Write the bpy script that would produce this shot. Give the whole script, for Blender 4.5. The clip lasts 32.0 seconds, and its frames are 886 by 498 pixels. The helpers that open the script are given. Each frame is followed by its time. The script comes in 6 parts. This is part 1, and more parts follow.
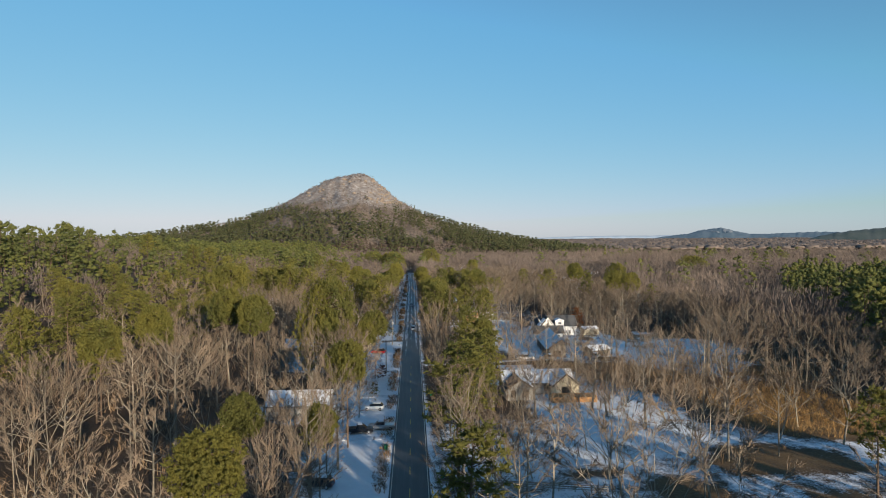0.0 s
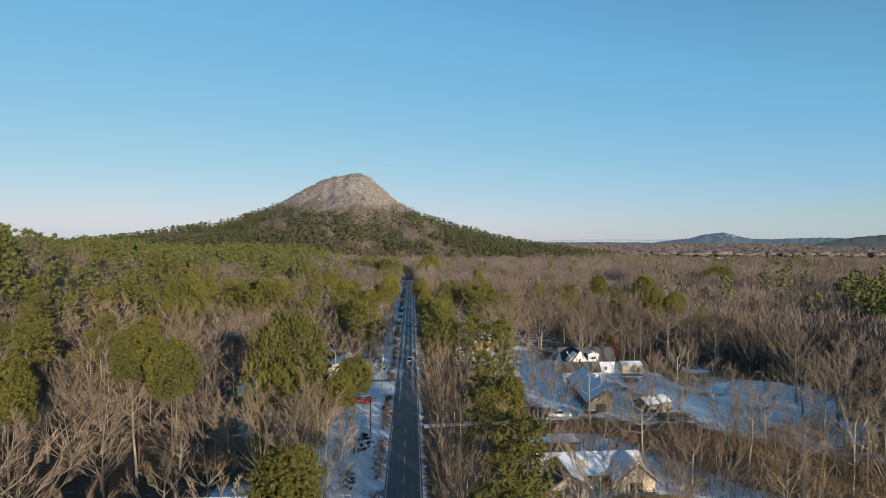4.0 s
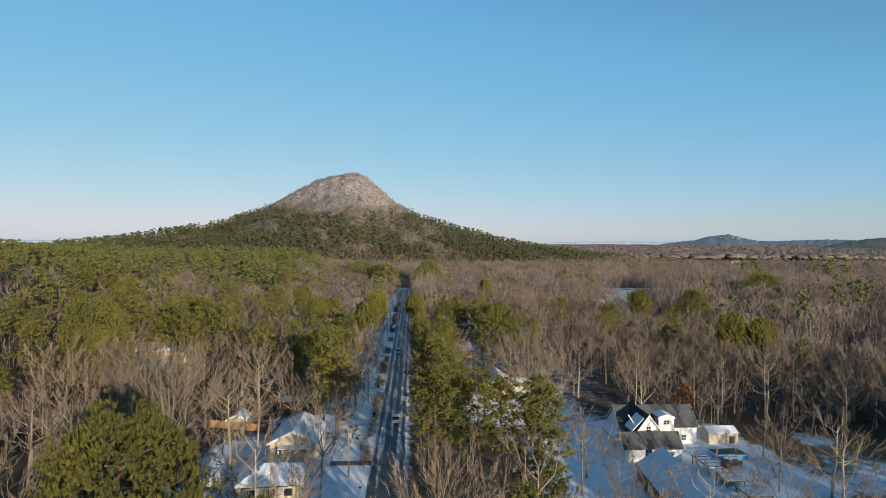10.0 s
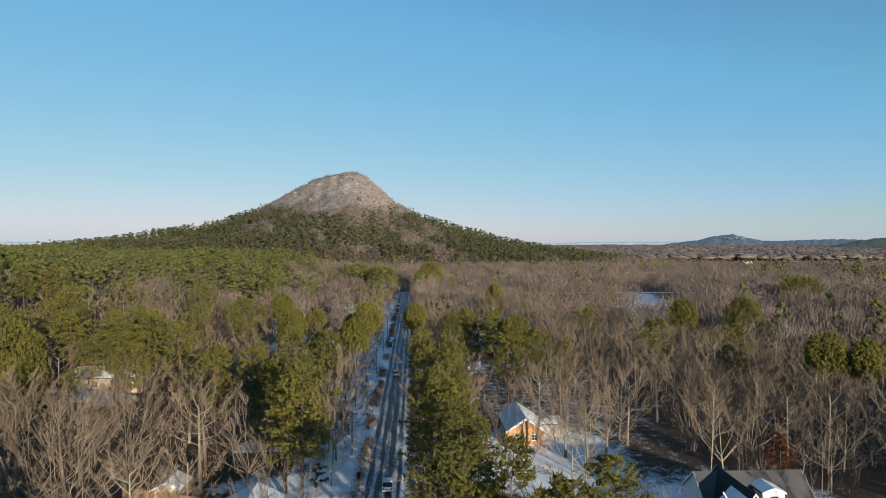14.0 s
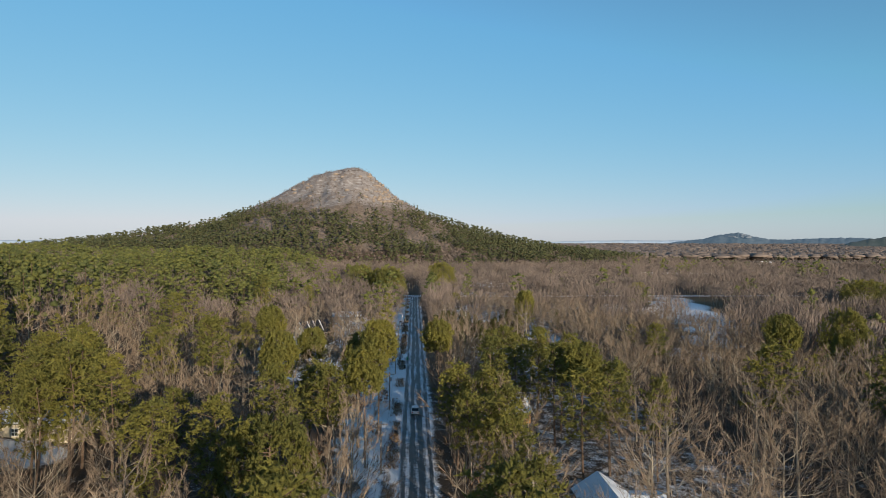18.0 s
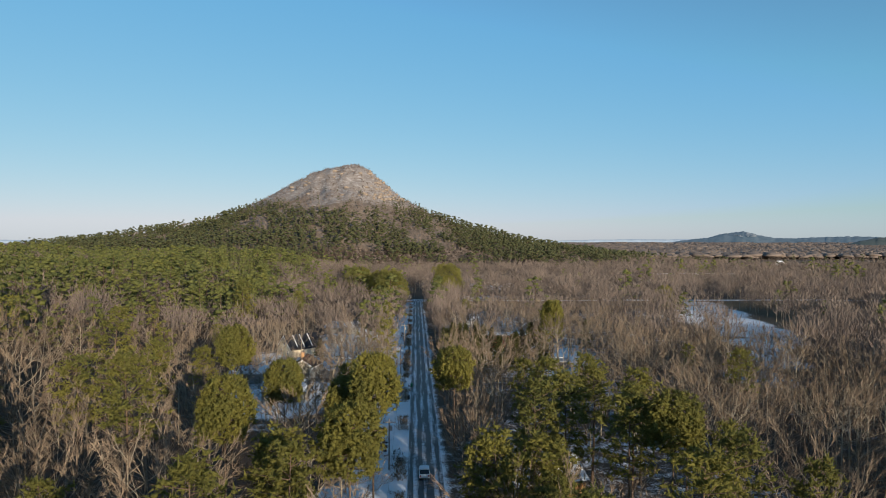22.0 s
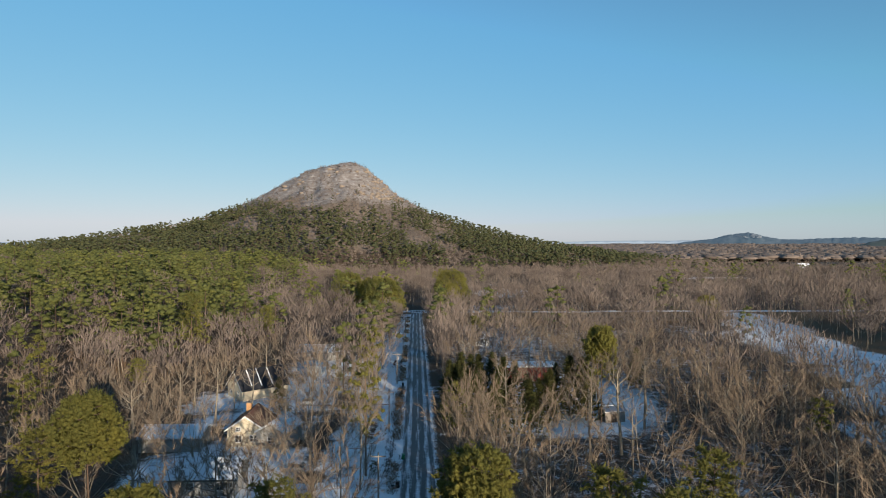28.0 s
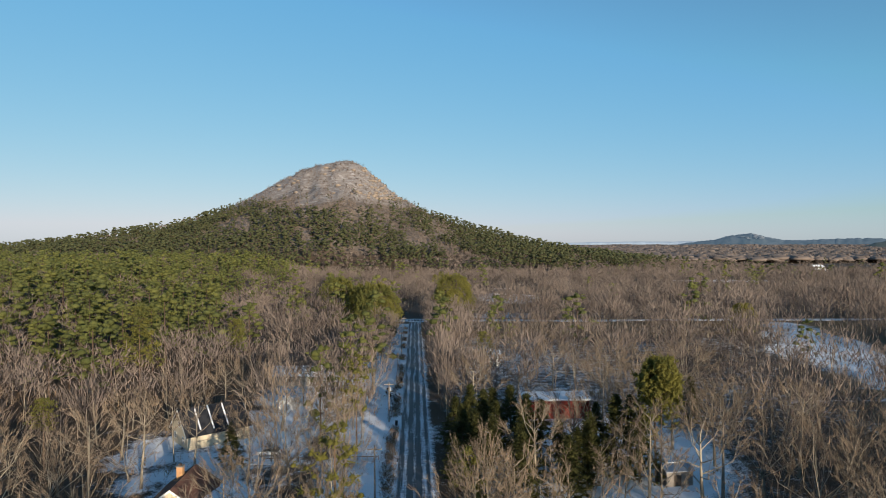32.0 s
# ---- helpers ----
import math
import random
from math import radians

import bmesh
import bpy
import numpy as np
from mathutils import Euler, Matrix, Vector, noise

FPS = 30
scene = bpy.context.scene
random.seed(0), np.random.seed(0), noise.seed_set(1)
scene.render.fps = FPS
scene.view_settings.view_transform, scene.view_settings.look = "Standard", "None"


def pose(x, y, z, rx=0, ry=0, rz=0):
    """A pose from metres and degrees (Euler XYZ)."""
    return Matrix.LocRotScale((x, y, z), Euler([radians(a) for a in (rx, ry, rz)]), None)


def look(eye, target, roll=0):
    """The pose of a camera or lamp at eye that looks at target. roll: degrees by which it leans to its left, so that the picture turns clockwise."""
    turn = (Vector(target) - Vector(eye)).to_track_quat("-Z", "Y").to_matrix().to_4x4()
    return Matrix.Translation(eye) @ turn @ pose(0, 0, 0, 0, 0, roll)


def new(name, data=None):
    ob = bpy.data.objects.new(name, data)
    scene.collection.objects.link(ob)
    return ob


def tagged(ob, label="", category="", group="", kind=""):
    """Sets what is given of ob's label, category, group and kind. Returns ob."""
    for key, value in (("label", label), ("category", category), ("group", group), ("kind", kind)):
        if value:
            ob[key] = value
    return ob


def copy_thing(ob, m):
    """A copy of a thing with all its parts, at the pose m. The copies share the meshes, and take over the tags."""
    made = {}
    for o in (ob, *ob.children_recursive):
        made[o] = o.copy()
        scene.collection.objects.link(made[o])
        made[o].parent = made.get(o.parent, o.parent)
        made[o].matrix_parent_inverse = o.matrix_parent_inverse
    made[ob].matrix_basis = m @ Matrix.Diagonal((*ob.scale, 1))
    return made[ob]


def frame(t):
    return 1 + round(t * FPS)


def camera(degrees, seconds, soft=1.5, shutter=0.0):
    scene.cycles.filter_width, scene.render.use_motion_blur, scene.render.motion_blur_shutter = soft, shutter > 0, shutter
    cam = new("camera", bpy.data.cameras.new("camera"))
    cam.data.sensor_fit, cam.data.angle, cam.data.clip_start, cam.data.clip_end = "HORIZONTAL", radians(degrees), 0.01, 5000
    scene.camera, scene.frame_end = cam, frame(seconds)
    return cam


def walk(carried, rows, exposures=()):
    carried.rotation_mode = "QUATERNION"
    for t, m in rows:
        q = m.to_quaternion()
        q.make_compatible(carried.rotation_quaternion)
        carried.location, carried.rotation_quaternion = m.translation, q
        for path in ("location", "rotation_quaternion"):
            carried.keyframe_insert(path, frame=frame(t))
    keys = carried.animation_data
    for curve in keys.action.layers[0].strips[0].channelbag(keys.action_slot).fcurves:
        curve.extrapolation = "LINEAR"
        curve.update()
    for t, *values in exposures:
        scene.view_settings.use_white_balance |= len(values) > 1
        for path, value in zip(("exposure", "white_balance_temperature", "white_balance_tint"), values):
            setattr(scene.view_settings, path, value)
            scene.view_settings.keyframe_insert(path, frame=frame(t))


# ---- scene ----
# ---------------------------------------------------------------- camera
PATH = [
    (0, -0.35, 0.01, 38.44, -2.82, -1.09, -0.35),
    (1, -1.08, 12.77, 38.93, -2.93, -0.99, -0.20),
    (2, -1.02, 24.82, 39.78, -2.97, -0.98, -0.04),
    (3, -0.70, 36.57, 40.69, -2.96, -0.96, 0.11),
    (4, 0.16, 49.49, 41.29, -2.93, -0.92, 0.20),
    (5, 0.65, 59.86, 41.70, -2.89, -0.91, 0.24),
    (6, 1.19, 70.57, 41.99, -2.92, -0.91, 0.23),
    (7, 1.71, 80.82, 42.16, -2.90, -0.87, 0.10),
    (8, 2.26, 91.48, 42.33, -2.91, -0.81, 0.09),
    (9, 2.79, 101.56, 42.49, -2.91, -0.77, 0.17),
    (10, 3.42, 111.71, 42.50, -2.86, -0.75, 0.18),
    (11, 3.80, 121.97, 42.42, -2.86, -0.72, 0.11),
    (12, 4.08, 132.05, 42.39, -2.84, -0.69, 0.04),
    (13, 4.24, 141.62, 42.31, -2.79, -0.67, -0.00),
    (14, 4.10, 151.00, 42.27, -2.77, -0.67, -0.00),
    (15, 3.47, 159.46, 42.31, -2.76, -0.71, 0.01),
    (16, 1.77, 173.56, 42.36, -2.73, -0.74, 0.02),
    (17, -0.17, 185.04, 42.38, -2.72, -0.76, 0.03),
    (18, -1.47, 195.29, 42.32, -2.66, -0.81, 0.02),
    (19, -2.29, 205.57, 42.32, -2.64, -0.83, -0.02),
    (20, -2.63, 216.12, 42.42, -2.58, -0.86, -0.08),
    (21, -2.75, 226.07, 42.42, -2.55, -0.87, -0.07),
    (22, -2.75, 236.00, 42.40, -2.55, -0.89, -0.04),
    (23, -2.79, 245.39, 42.51, -2.54, -0.87, -0.04),
    (24, -2.54, 254.74, 42.65, -2.54, -0.85, -0.07),
    (25, -2.40, 265.05, 42.66, -2.55, -0.86, -0.05),
    (26, -2.10, 273.04, 42.60, -2.55, -0.83, -0.06),
    (27, -1.83, 283.50, 42.54, -2.53, -0.80, -0.12),
    (28, -1.39, 293.65, 42.45, -2.52, -0.74, -0.13),
    (29, -1.08, 302.94, 42.35, -2.53, -0.70, -0.12),
    (30, -0.80, 312.35, 42.30, -2.54, -0.67, -0.10),
    (31, -0.49, 322.30, 42.36, -2.56, -0.64, -0.10),
    (32, -0.72, 330.90, 42.53, -2.57, -0.65, -0.16),
]


def flown(x, y, z, yaw, pitch, roll):
    return pose(x, y, z, 90 + pitch, 0, yaw) @ pose(0, 0, 0, 0, 0, roll)


cam = camera(70.95, 32.0, soft=1.0)
walk(cam, [(t, flown(*row)) for t, *row in PATH], [(0, 0.45), (32, 0.45)])

# ---------------------------------------------------------------- light
SUN_ELEV, SUN_SIDE = 10.5, 25.0      # degrees up; degrees to the right of straight behind
world = bpy.data.worlds.new("winter_sky")
scene.world = world
world.use_nodes = True
wn = world.node_tree.nodes
sky = wn.new("ShaderNodeTexSky")
sky.sky_type, sky.sun_disc = "NISHITA", False
sky.sun_elevation, sky.sun_rotation = radians(SUN_ELEV), radians(180 - SUN_SIDE)
sky.altitude, sky.air_density, sky.dust_density, sky.ozone_density = 100, 1.0, 0.2, 2.5
wl = world.node_tree.links
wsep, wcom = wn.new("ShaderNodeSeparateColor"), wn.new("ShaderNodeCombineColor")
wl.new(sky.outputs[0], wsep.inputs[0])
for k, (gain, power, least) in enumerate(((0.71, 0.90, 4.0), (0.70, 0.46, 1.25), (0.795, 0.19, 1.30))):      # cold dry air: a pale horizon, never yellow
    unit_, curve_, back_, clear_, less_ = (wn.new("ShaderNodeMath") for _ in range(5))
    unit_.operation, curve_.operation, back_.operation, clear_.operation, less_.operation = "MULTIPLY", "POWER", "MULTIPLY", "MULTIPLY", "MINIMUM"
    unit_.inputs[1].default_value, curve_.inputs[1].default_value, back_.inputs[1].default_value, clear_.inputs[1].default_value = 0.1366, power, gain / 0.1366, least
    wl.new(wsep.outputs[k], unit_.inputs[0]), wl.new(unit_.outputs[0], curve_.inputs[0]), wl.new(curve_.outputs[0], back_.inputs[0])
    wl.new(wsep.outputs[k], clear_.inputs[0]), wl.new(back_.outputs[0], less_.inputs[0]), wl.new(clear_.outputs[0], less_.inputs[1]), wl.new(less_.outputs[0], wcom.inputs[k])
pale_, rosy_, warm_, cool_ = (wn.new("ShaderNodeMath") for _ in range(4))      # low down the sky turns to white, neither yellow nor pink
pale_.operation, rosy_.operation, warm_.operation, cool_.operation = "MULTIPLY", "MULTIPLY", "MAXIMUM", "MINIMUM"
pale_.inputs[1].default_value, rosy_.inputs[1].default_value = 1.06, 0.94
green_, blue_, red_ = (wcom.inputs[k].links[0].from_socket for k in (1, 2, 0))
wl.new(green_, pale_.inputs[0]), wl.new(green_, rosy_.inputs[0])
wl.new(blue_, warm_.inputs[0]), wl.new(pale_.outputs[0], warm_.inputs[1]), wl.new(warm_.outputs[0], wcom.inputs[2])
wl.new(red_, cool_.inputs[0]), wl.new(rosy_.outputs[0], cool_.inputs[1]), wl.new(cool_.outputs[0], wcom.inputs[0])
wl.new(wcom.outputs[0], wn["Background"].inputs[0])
wn["Background"].inputs[1].default_value = 0.10
sun = new("sun", bpy.data.lights.new("sun", "SUN"))
sun.data.energy, sun.data.angle, sun.data.color = 5.3, radians(0.6), (1.0, 0.85, 0.66)
ang = radians(SUN_SIDE)
sun.matrix_world = look((400 * math.sin(ang), -400 * math.cos(ang), 400 * math.tan(radians(SUN_ELEV))), (0, 0, 0))

# ---------------------------------------------------------------- materials
MATS = {}


def nodes_of(name):
    m = bpy.data.materials.new(name)
    m.use_nodes = True
    MATS[name] = m
    return m, m.node_tree.nodes, m.node_tree.links, m.node_tree.nodes["Principled BSDF"]


def ramp(n, l, source, stops):
    r = n.new("ShaderNodeValToRGB")
    while len(r.color_ramp.elements) < len(stops):
        r.color_ramp.elements.new(0.5)
    for e, (at, c) in zip(r.color_ramp.elements, stops):
        e.position, e.color = at, (*c, 1) if len(c) == 3 else c
    l.new(source, r.inputs[0])
    return r.outputs[0]


def noise_of(n, l, scale, detail=4.0, rough=0.6, coords=None):
    t = n.new("ShaderNodeTexNoise")
    t.inputs["Scale"].default_value, t.inputs["Detail"].default_value, t.inputs["Roughness"].default_value = scale, detail, rough
    if coords is not None:
        l.new(coords, t.inputs["Vector"])
    return t.outputs["Fac"]


def place_of(n):
    return n.new("ShaderNodeNewGeometry").outputs["Position"]


def mixed(n, l, fac, a, b, kind="MIX"):
    m = n.new("ShaderNodeMix")
    m.data_type, m.blend_type = "RGBA", kind
    for s, v in ((m.inputs[0], fac), (m.inputs[6], a), (m.inputs[7], b)):
        if isinstance(v, (int, float)):
            s.default_value = v
        elif isinstance(v, tuple):
            s.default_value = (*v, 1)
        else:
            l.new(v, s)
    return m.outputs[2]


def bumped(n, l, bsdf, height, strength=0.4, distance=0.05):
    b = n.new("ShaderNodeBump")
    b.inputs["Strength"].default_value, b.inputs["Distance"].default_value = strength, distance
    l.new(height, b.inputs["Height"])
    l.new(b.outputs[0], bsdf.inputs["Normal"])


def surface(name, dark, light, scale=2.0, rough=0.85, bump=0.3, big=0.15, metal=0.0, island=0.0, each=0.0):
    """A plain material: two tones mixed by fine and coarse noise, a little relief, and variation by piece."""
    m, n, l, p = nodes_of(name)
    at = place_of(n)
    fine, coarse = noise_of(n, l, scale, 5, coords=at), noise_of(n, l, big, 3, coords=at)
    c = ramp(n, l, fine, [(0.3, dark), (0.7, light)])
    c = mixed(n, l, 0.45, c, ramp(n, l, coarse, [(0.35, dark), (0.65, light)]))
    if island or each:
        src = n.new("ShaderNodeNewGeometry").outputs["Random Per Island"] if island else n.new("ShaderNodeObjectInfo").outputs["Random"]
        k = island or each
        c = mixed(n, l, 1.0, c, ramp(n, l, src, [(0, (1 - k,) * 3), (1, (1 + k, 1 + k, 1 + k * 0.8))]), "MULTIPLY")
    l.new(c, p.inputs["Base Color"])
    p.inputs["Roughness"].default_value, p.inputs["Metallic"].default_value = rough, metal
    p.inputs["Specular IOR Level"].default_value = 0.25
    if bump:
        bumped(n, l, p, fine, bump)
    return m


def leafy(name, dark, light, k=0.5):
    """Needles and leaves: tone by clump and by tree, some light let through."""
    m, n, l, p = nodes_of(name)
    at = place_of(n)
    src = n.new("ShaderNodeNewGeometry").outputs["Random Per Island"]
    c = ramp(n, l, src, [(0.0, dark), (1.0, light)])
    tone = ramp(n, l, noise_of(n, l, 0.085, 2, coords=at), [(0.3, (1 - k * 0.5, 1 - k * 0.38, 1 - k * 0.3)), (0.7, (1 + k * 0.7, 1 + k * 0.55, 1))])
    c = mixed(n, l, 1.0, c, tone, "MULTIPLY")
    sprig = noise_of(n, l, 5.5, 5, 0.8, at)
    c = mixed(n, l, 1.0, c, ramp(n, l, sprig, [(0.34, (0.5, 0.52, 0.54)), (0.5, (1.0, 1.0, 1.0)), (0.68, (1.3, 1.28, 1.2))]), "MULTIPLY")
    bumped(n, l, p, sprig, 1.0, 0.35)
    l.new(c, p.inputs["Base Color"])
    p.inputs["Roughness"].default_value, p.inputs["Specular IOR Level"].default_value = 0.7, 0.15
    t = n.new("ShaderNodeBsdfTranslucent")
    l.new(c, t.inputs[0])
    s = n.new("ShaderNodeMixShader")
    s.inputs[0].default_value = 0.35
    l.new(p.outputs[0], s.inputs[1]), l.new(t.outputs[0], s.inputs[2])
    l.new(s.outputs[0], n["Material Output"].inputs[0])
    return m


def ground_material():
    """Snow, leaf litter and dead grass, by how open the land is."""
    m, n, l, p = nodes_of("snowy_ground")
    at = place_of(n)
    a = n.new("ShaderNodeAttribute")
    a.attribute_name = "cover"                       # r: snow, g: dry grass, b: rock
    sep = n.new("ShaderNodeSeparateColor")
    l.new(a.outputs["Color"], sep.inputs[0])
    f1, f2, f3 = noise_of(n, l, 0.35, 6, 0.65, at), noise_of(n, l, 2.6, 5, 0.7, at), noise_of(n, l, 0.05, 3, 0.5, at)
    litter = ramp(n, l, f2, [(0.25, (0.032, 0.023, 0.016)), (0.5, (0.075, 0.052, 0.035)), (0.8, (0.15, 0.11, 0.075))])
    grass = ramp(n, l, f2, [(0.25, (0.11, 0.065, 0.03)), (0.55, (0.26, 0.165, 0.075)), (0.85, (0.38, 0.27, 0.14))])
    rock = ramp(n, l, f2, [(0.25, (0.10, 0.088, 0.08)), (0.55, (0.215, 0.19, 0.175)), (0.8, (0.38, 0.355, 0.34))])
    ledge = n.new("ShaderNodeMapping")
    ledge.inputs["Scale"].default_value = (0.5, 1.0, 2.2)
    l.new(at, ledge.inputs[0])
    rock = mixed(n, l, ramp(n, l, noise_of(n, l, 0.16, 9, 0.78, ledge.outputs[0]), [(0.5, (0, 0, 0)), (0.68, (0.55, 0.55, 0.55))]), rock, (0.60, 0.60, 0.63))
    snow = ramp(n, l, f1, [(0.2, (0.72, 0.74, 0.78)), (0.7, (0.86, 0.87, 0.89))])
    c = mixed(n, l, sep.outputs[1], litter, grass)
    c = mixed(n, l, sep.outputs[2], c, rock)
    add = n.new("ShaderNodeMath")
    add.operation = "ADD"
    l.new(sep.outputs[0], add.inputs[0])
    mul = n.new("ShaderNodeMath")
    mul.operation, mul.inputs[1].default_value = "MULTIPLY_ADD", 0.55
    l.new(f1, mul.inputs[0])
    mul2 = n.new("ShaderNodeMath")
    mul2.operation, mul2.inputs[1].default_value, mul2.inputs[2].default_value = "MULTIPLY_ADD", 0.5, -0.52
    l.new(f2, mul2.inputs[0]), l.new(mul2.outputs[0], mul.inputs[2]), l.new(mul.outputs[0], add.inputs[1])
    c = mixed(n, l, ramp(n, l, add.outputs[0], [(0.44, (0, 0, 0)), (0.60, (1, 1, 1))]), c, snow)
    l.new(c, p.inputs["Base Color"])
    p.inputs["Roughness"].default_value, p.inputs["Specular IOR Level"].default_value = 0.8, 0.2
    bumped(n, l, p, f2, 0.5, 0.15)
    return m


def road_material(name, bare_until):
    """Wet asphalt, with snow packed between the wheel tracks further along."""
    m, n, l, p = nodes_of(name)
    at = n.new("ShaderNodeTexCoord").outputs["Object"]
    sep = n.new("ShaderNodeSeparateXYZ")
    l.new(at, sep.inputs[0])
    f1, f2 = noise_of(n, l, 1.2, 6, 0.65, at), noise_of(n, l, 9.0, 4, 0.7, at)
    stretch = n.new("ShaderNodeMapping")
    stretch.inputs["Scale"].default_value = (1.0, 0.05, 1.0)
    l.new(at, stretch.inputs[0])
    f3 = noise_of(n, l, 1.6, 4, 0.6, stretch.outputs[0])
    tar = ramp(n, l, f2, [(0.3, (0.028, 0.03, 0.034)), (0.7, (0.058, 0.06, 0.065))])
    tar = mixed(n, l, ramp(n, l, f3, [(0.45, (0, 0, 0)), (0.75, (0.7, 0.7, 0.7))]), tar, (0.085, 0.085, 0.09))
    snow = ramp(n, l, f1, [(0.2, (0.5, 0.53, 0.58)), (0.7, (0.78, 0.8, 0.83))])
    # four wheel tracks
    wave = n.new("ShaderNodeMath")
    wave.operation, wave.inputs[1].default_value = "MULTIPLY", 2 * math.pi / 1.75
    l.new(sep.outputs[0], wave.inputs[0])
    cosine = n.new("ShaderNodeMath")
    cosine.operation = "COSINE"
    l.new(wave.outputs[0], cosine.inputs[0])
    far = n.new("ShaderNodeMapRange")
    far.inputs[1].default_value, far.inputs[2].default_value = bare_until, bare_until + 120
    far.inputs[3].default_value, far.inputs[4].default_value = -0.75, -0.05
    l.new(sep.outputs[1], far.inputs[0])
    side = n.new("ShaderNodeMath")
    side.operation, side.inputs[1].default_value = "MULTIPLY", 0.055
    ab = n.new("ShaderNodeMath")
    ab.operation = "ABSOLUTE"
    l.new(sep.outputs[0], ab.inputs[0])
    l.new(ab.outputs[0], side.inputs[0])
    total = None
    for s, k in ((cosine.outputs[0], 0.13), (f3, 0.9), (f1, 0.35), (far.outputs[0], 1.0), (side.outputs[0], 1.0)):
        q = n.new("ShaderNodeMath")
        q.operation, q.inputs[1].default_value = "MULTIPLY_ADD", k
        l.new(s, q.inputs[0])
        if total is None:
            q.inputs[2].default_value = 0.0
        else:
            l.new(total, q.inputs[2])
        total = q.outputs[0]
    fac = ramp(n, l, total, [(0.62, (0, 0, 0)), (0.86, (1, 1, 1))])
    l.new(mixed(n, l, fac, tar, snow), p.inputs["Base Color"])
    l.new(ramp(n, l, fac, [(0, (0.5, 0.5, 0.5)), (1, (0.75, 0.75, 0.75))]), p.inputs["Roughness"])
    p.inputs["Specular IOR Level"].default_value = 0.3
    bumped(n, l, p, f1, 0.3, 0.03)
    return m


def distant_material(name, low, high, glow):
    """Far ridges seen through miles of air: a backdrop with haze painted into its colour and a little sky-blue glow."""
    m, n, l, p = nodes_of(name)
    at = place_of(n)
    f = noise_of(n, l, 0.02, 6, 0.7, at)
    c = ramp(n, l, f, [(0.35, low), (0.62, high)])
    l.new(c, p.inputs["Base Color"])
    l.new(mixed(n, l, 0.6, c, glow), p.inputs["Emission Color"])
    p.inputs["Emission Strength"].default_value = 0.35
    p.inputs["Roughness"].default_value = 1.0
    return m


ground_material()
road_material("wet_road", 120)
road_material("snowy_lane", -200)
surface("roof_snow", (0.68, 0.71, 0.76), (0.86, 0.87, 0.89), 1.2, 0.7, 0.3)
surface("pine_bark", (0.06, 0.042, 0.03), (0.17, 0.115, 0.082), 3, 0.9, 0.6, each=0.2)
surface("grey_bark", (0.13, 0.11, 0.086), (0.34, 0.295, 0.235), 2.5, 0.9, 0.5, each=0.25)
# hazy_twigs is a flatter, greyer tone with distance haze in its colour
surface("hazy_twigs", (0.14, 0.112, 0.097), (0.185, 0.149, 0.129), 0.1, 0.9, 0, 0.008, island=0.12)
surface("twigs", (0.09, 0.068, 0.05), (0.275, 0.208, 0.153), 0.14, 0.85, 0, 0.04, island=0.25)
surface("far_twigs", (0.08, 0.063, 0.055), (0.236, 0.188, 0.162), 0.1, 0.9, 0, 0.02, island=0.2)
surface("brush", (0.13, 0.085, 0.05), (0.33, 0.22, 0.13), 0.8, 0.9, 0, 0.06, island=0.4)
leafy("needles", (0.15, 0.148, 0.044), (0.215, 0.205, 0.062))
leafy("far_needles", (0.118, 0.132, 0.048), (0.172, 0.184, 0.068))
# pines on the peak: a duller, bluer copy with distance haze in the colour
leafy("hazy_needles", (0.072, 0.082, 0.044), (0.115, 0.124, 0.064), 0.35)
leafy("cedar_needles", (0.055, 0.06, 0.022), (0.115, 0.115, 0.04), 0.2)
leafy("maroon_leaves", (0.035, 0.014, 0.012), (0.095, 0.038, 0.03), 0.2)
leafy("rusty_leaves", (0.10, 0.035, 0.015), (0.27, 0.11, 0.045), 0.2)
surface("tawny_grass", (0.2, 0.11, 0.045), (0.46, 0.29, 0.12), 1.0, 0.9, 0, island=0.35)
surface("white_siding", (0.70, 0.69, 0.66), (0.82, 0.81, 0.78), 3, 0.6, 0.1)
surface("cream_siding", (0.55, 0.47, 0.33), (0.70, 0.61, 0.45), 3, 0.7, 0.15)
surface("tan_panel", (0.40, 0.35, 0.25), (0.54, 0.48, 0.36), 3, 0.6, 0.1)
surface("grey_siding", (0.24, 0.235, 0.22), (0.36, 0.35, 0.33), 3, 0.75, 0.15)
surface("orange_brick", (0.38, 0.20, 0.095), (0.58, 0.33, 0.16), 5, 0.85, 0.4)
surface("red_boards", (0.14, 0.025, 0.02), (0.26, 0.05, 0.035), 3, 0.8, 0.3)
surface("brown_shingles", (0.10, 0.05, 0.035), (0.2, 0.10, 0.07), 4, 0.9, 0.5)
surface("dark_shingles", (0.05, 0.052, 0.056), (0.105, 0.105, 0.105), 4, 0.85, 0.5)
surface("black_shingles", (0.015, 0.016, 0.02), (0.04, 0.042, 0.048), 4, 0.8, 0.4)
surface("white_trim", (0.74, 0.74, 0.72), (0.84, 0.84, 0.82), 4, 0.5, 0)
surface("dark_timber", (0.045, 0.032, 0.024), (0.10, 0.075, 0.055), 4, 0.8, 0.3)
surface("grey_wood", (0.16, 0.135, 0.11), (0.32, 0.28, 0.24), 4, 0.85, 0.3)
surface("orange_wood", (0.30, 0.15, 0.06), (0.5, 0.28, 0.12), 4, 0.8, 0.3)
surface("grey_metal", (0.35, 0.36, 0.38), (0.55, 0.56, 0.58), 4, 0.45, 0.1, metal=0.7)
surface("green_plastic", (0.01, 0.10, 0.045), (0.025, 0.2, 0.09), 4, 0.5, 0)
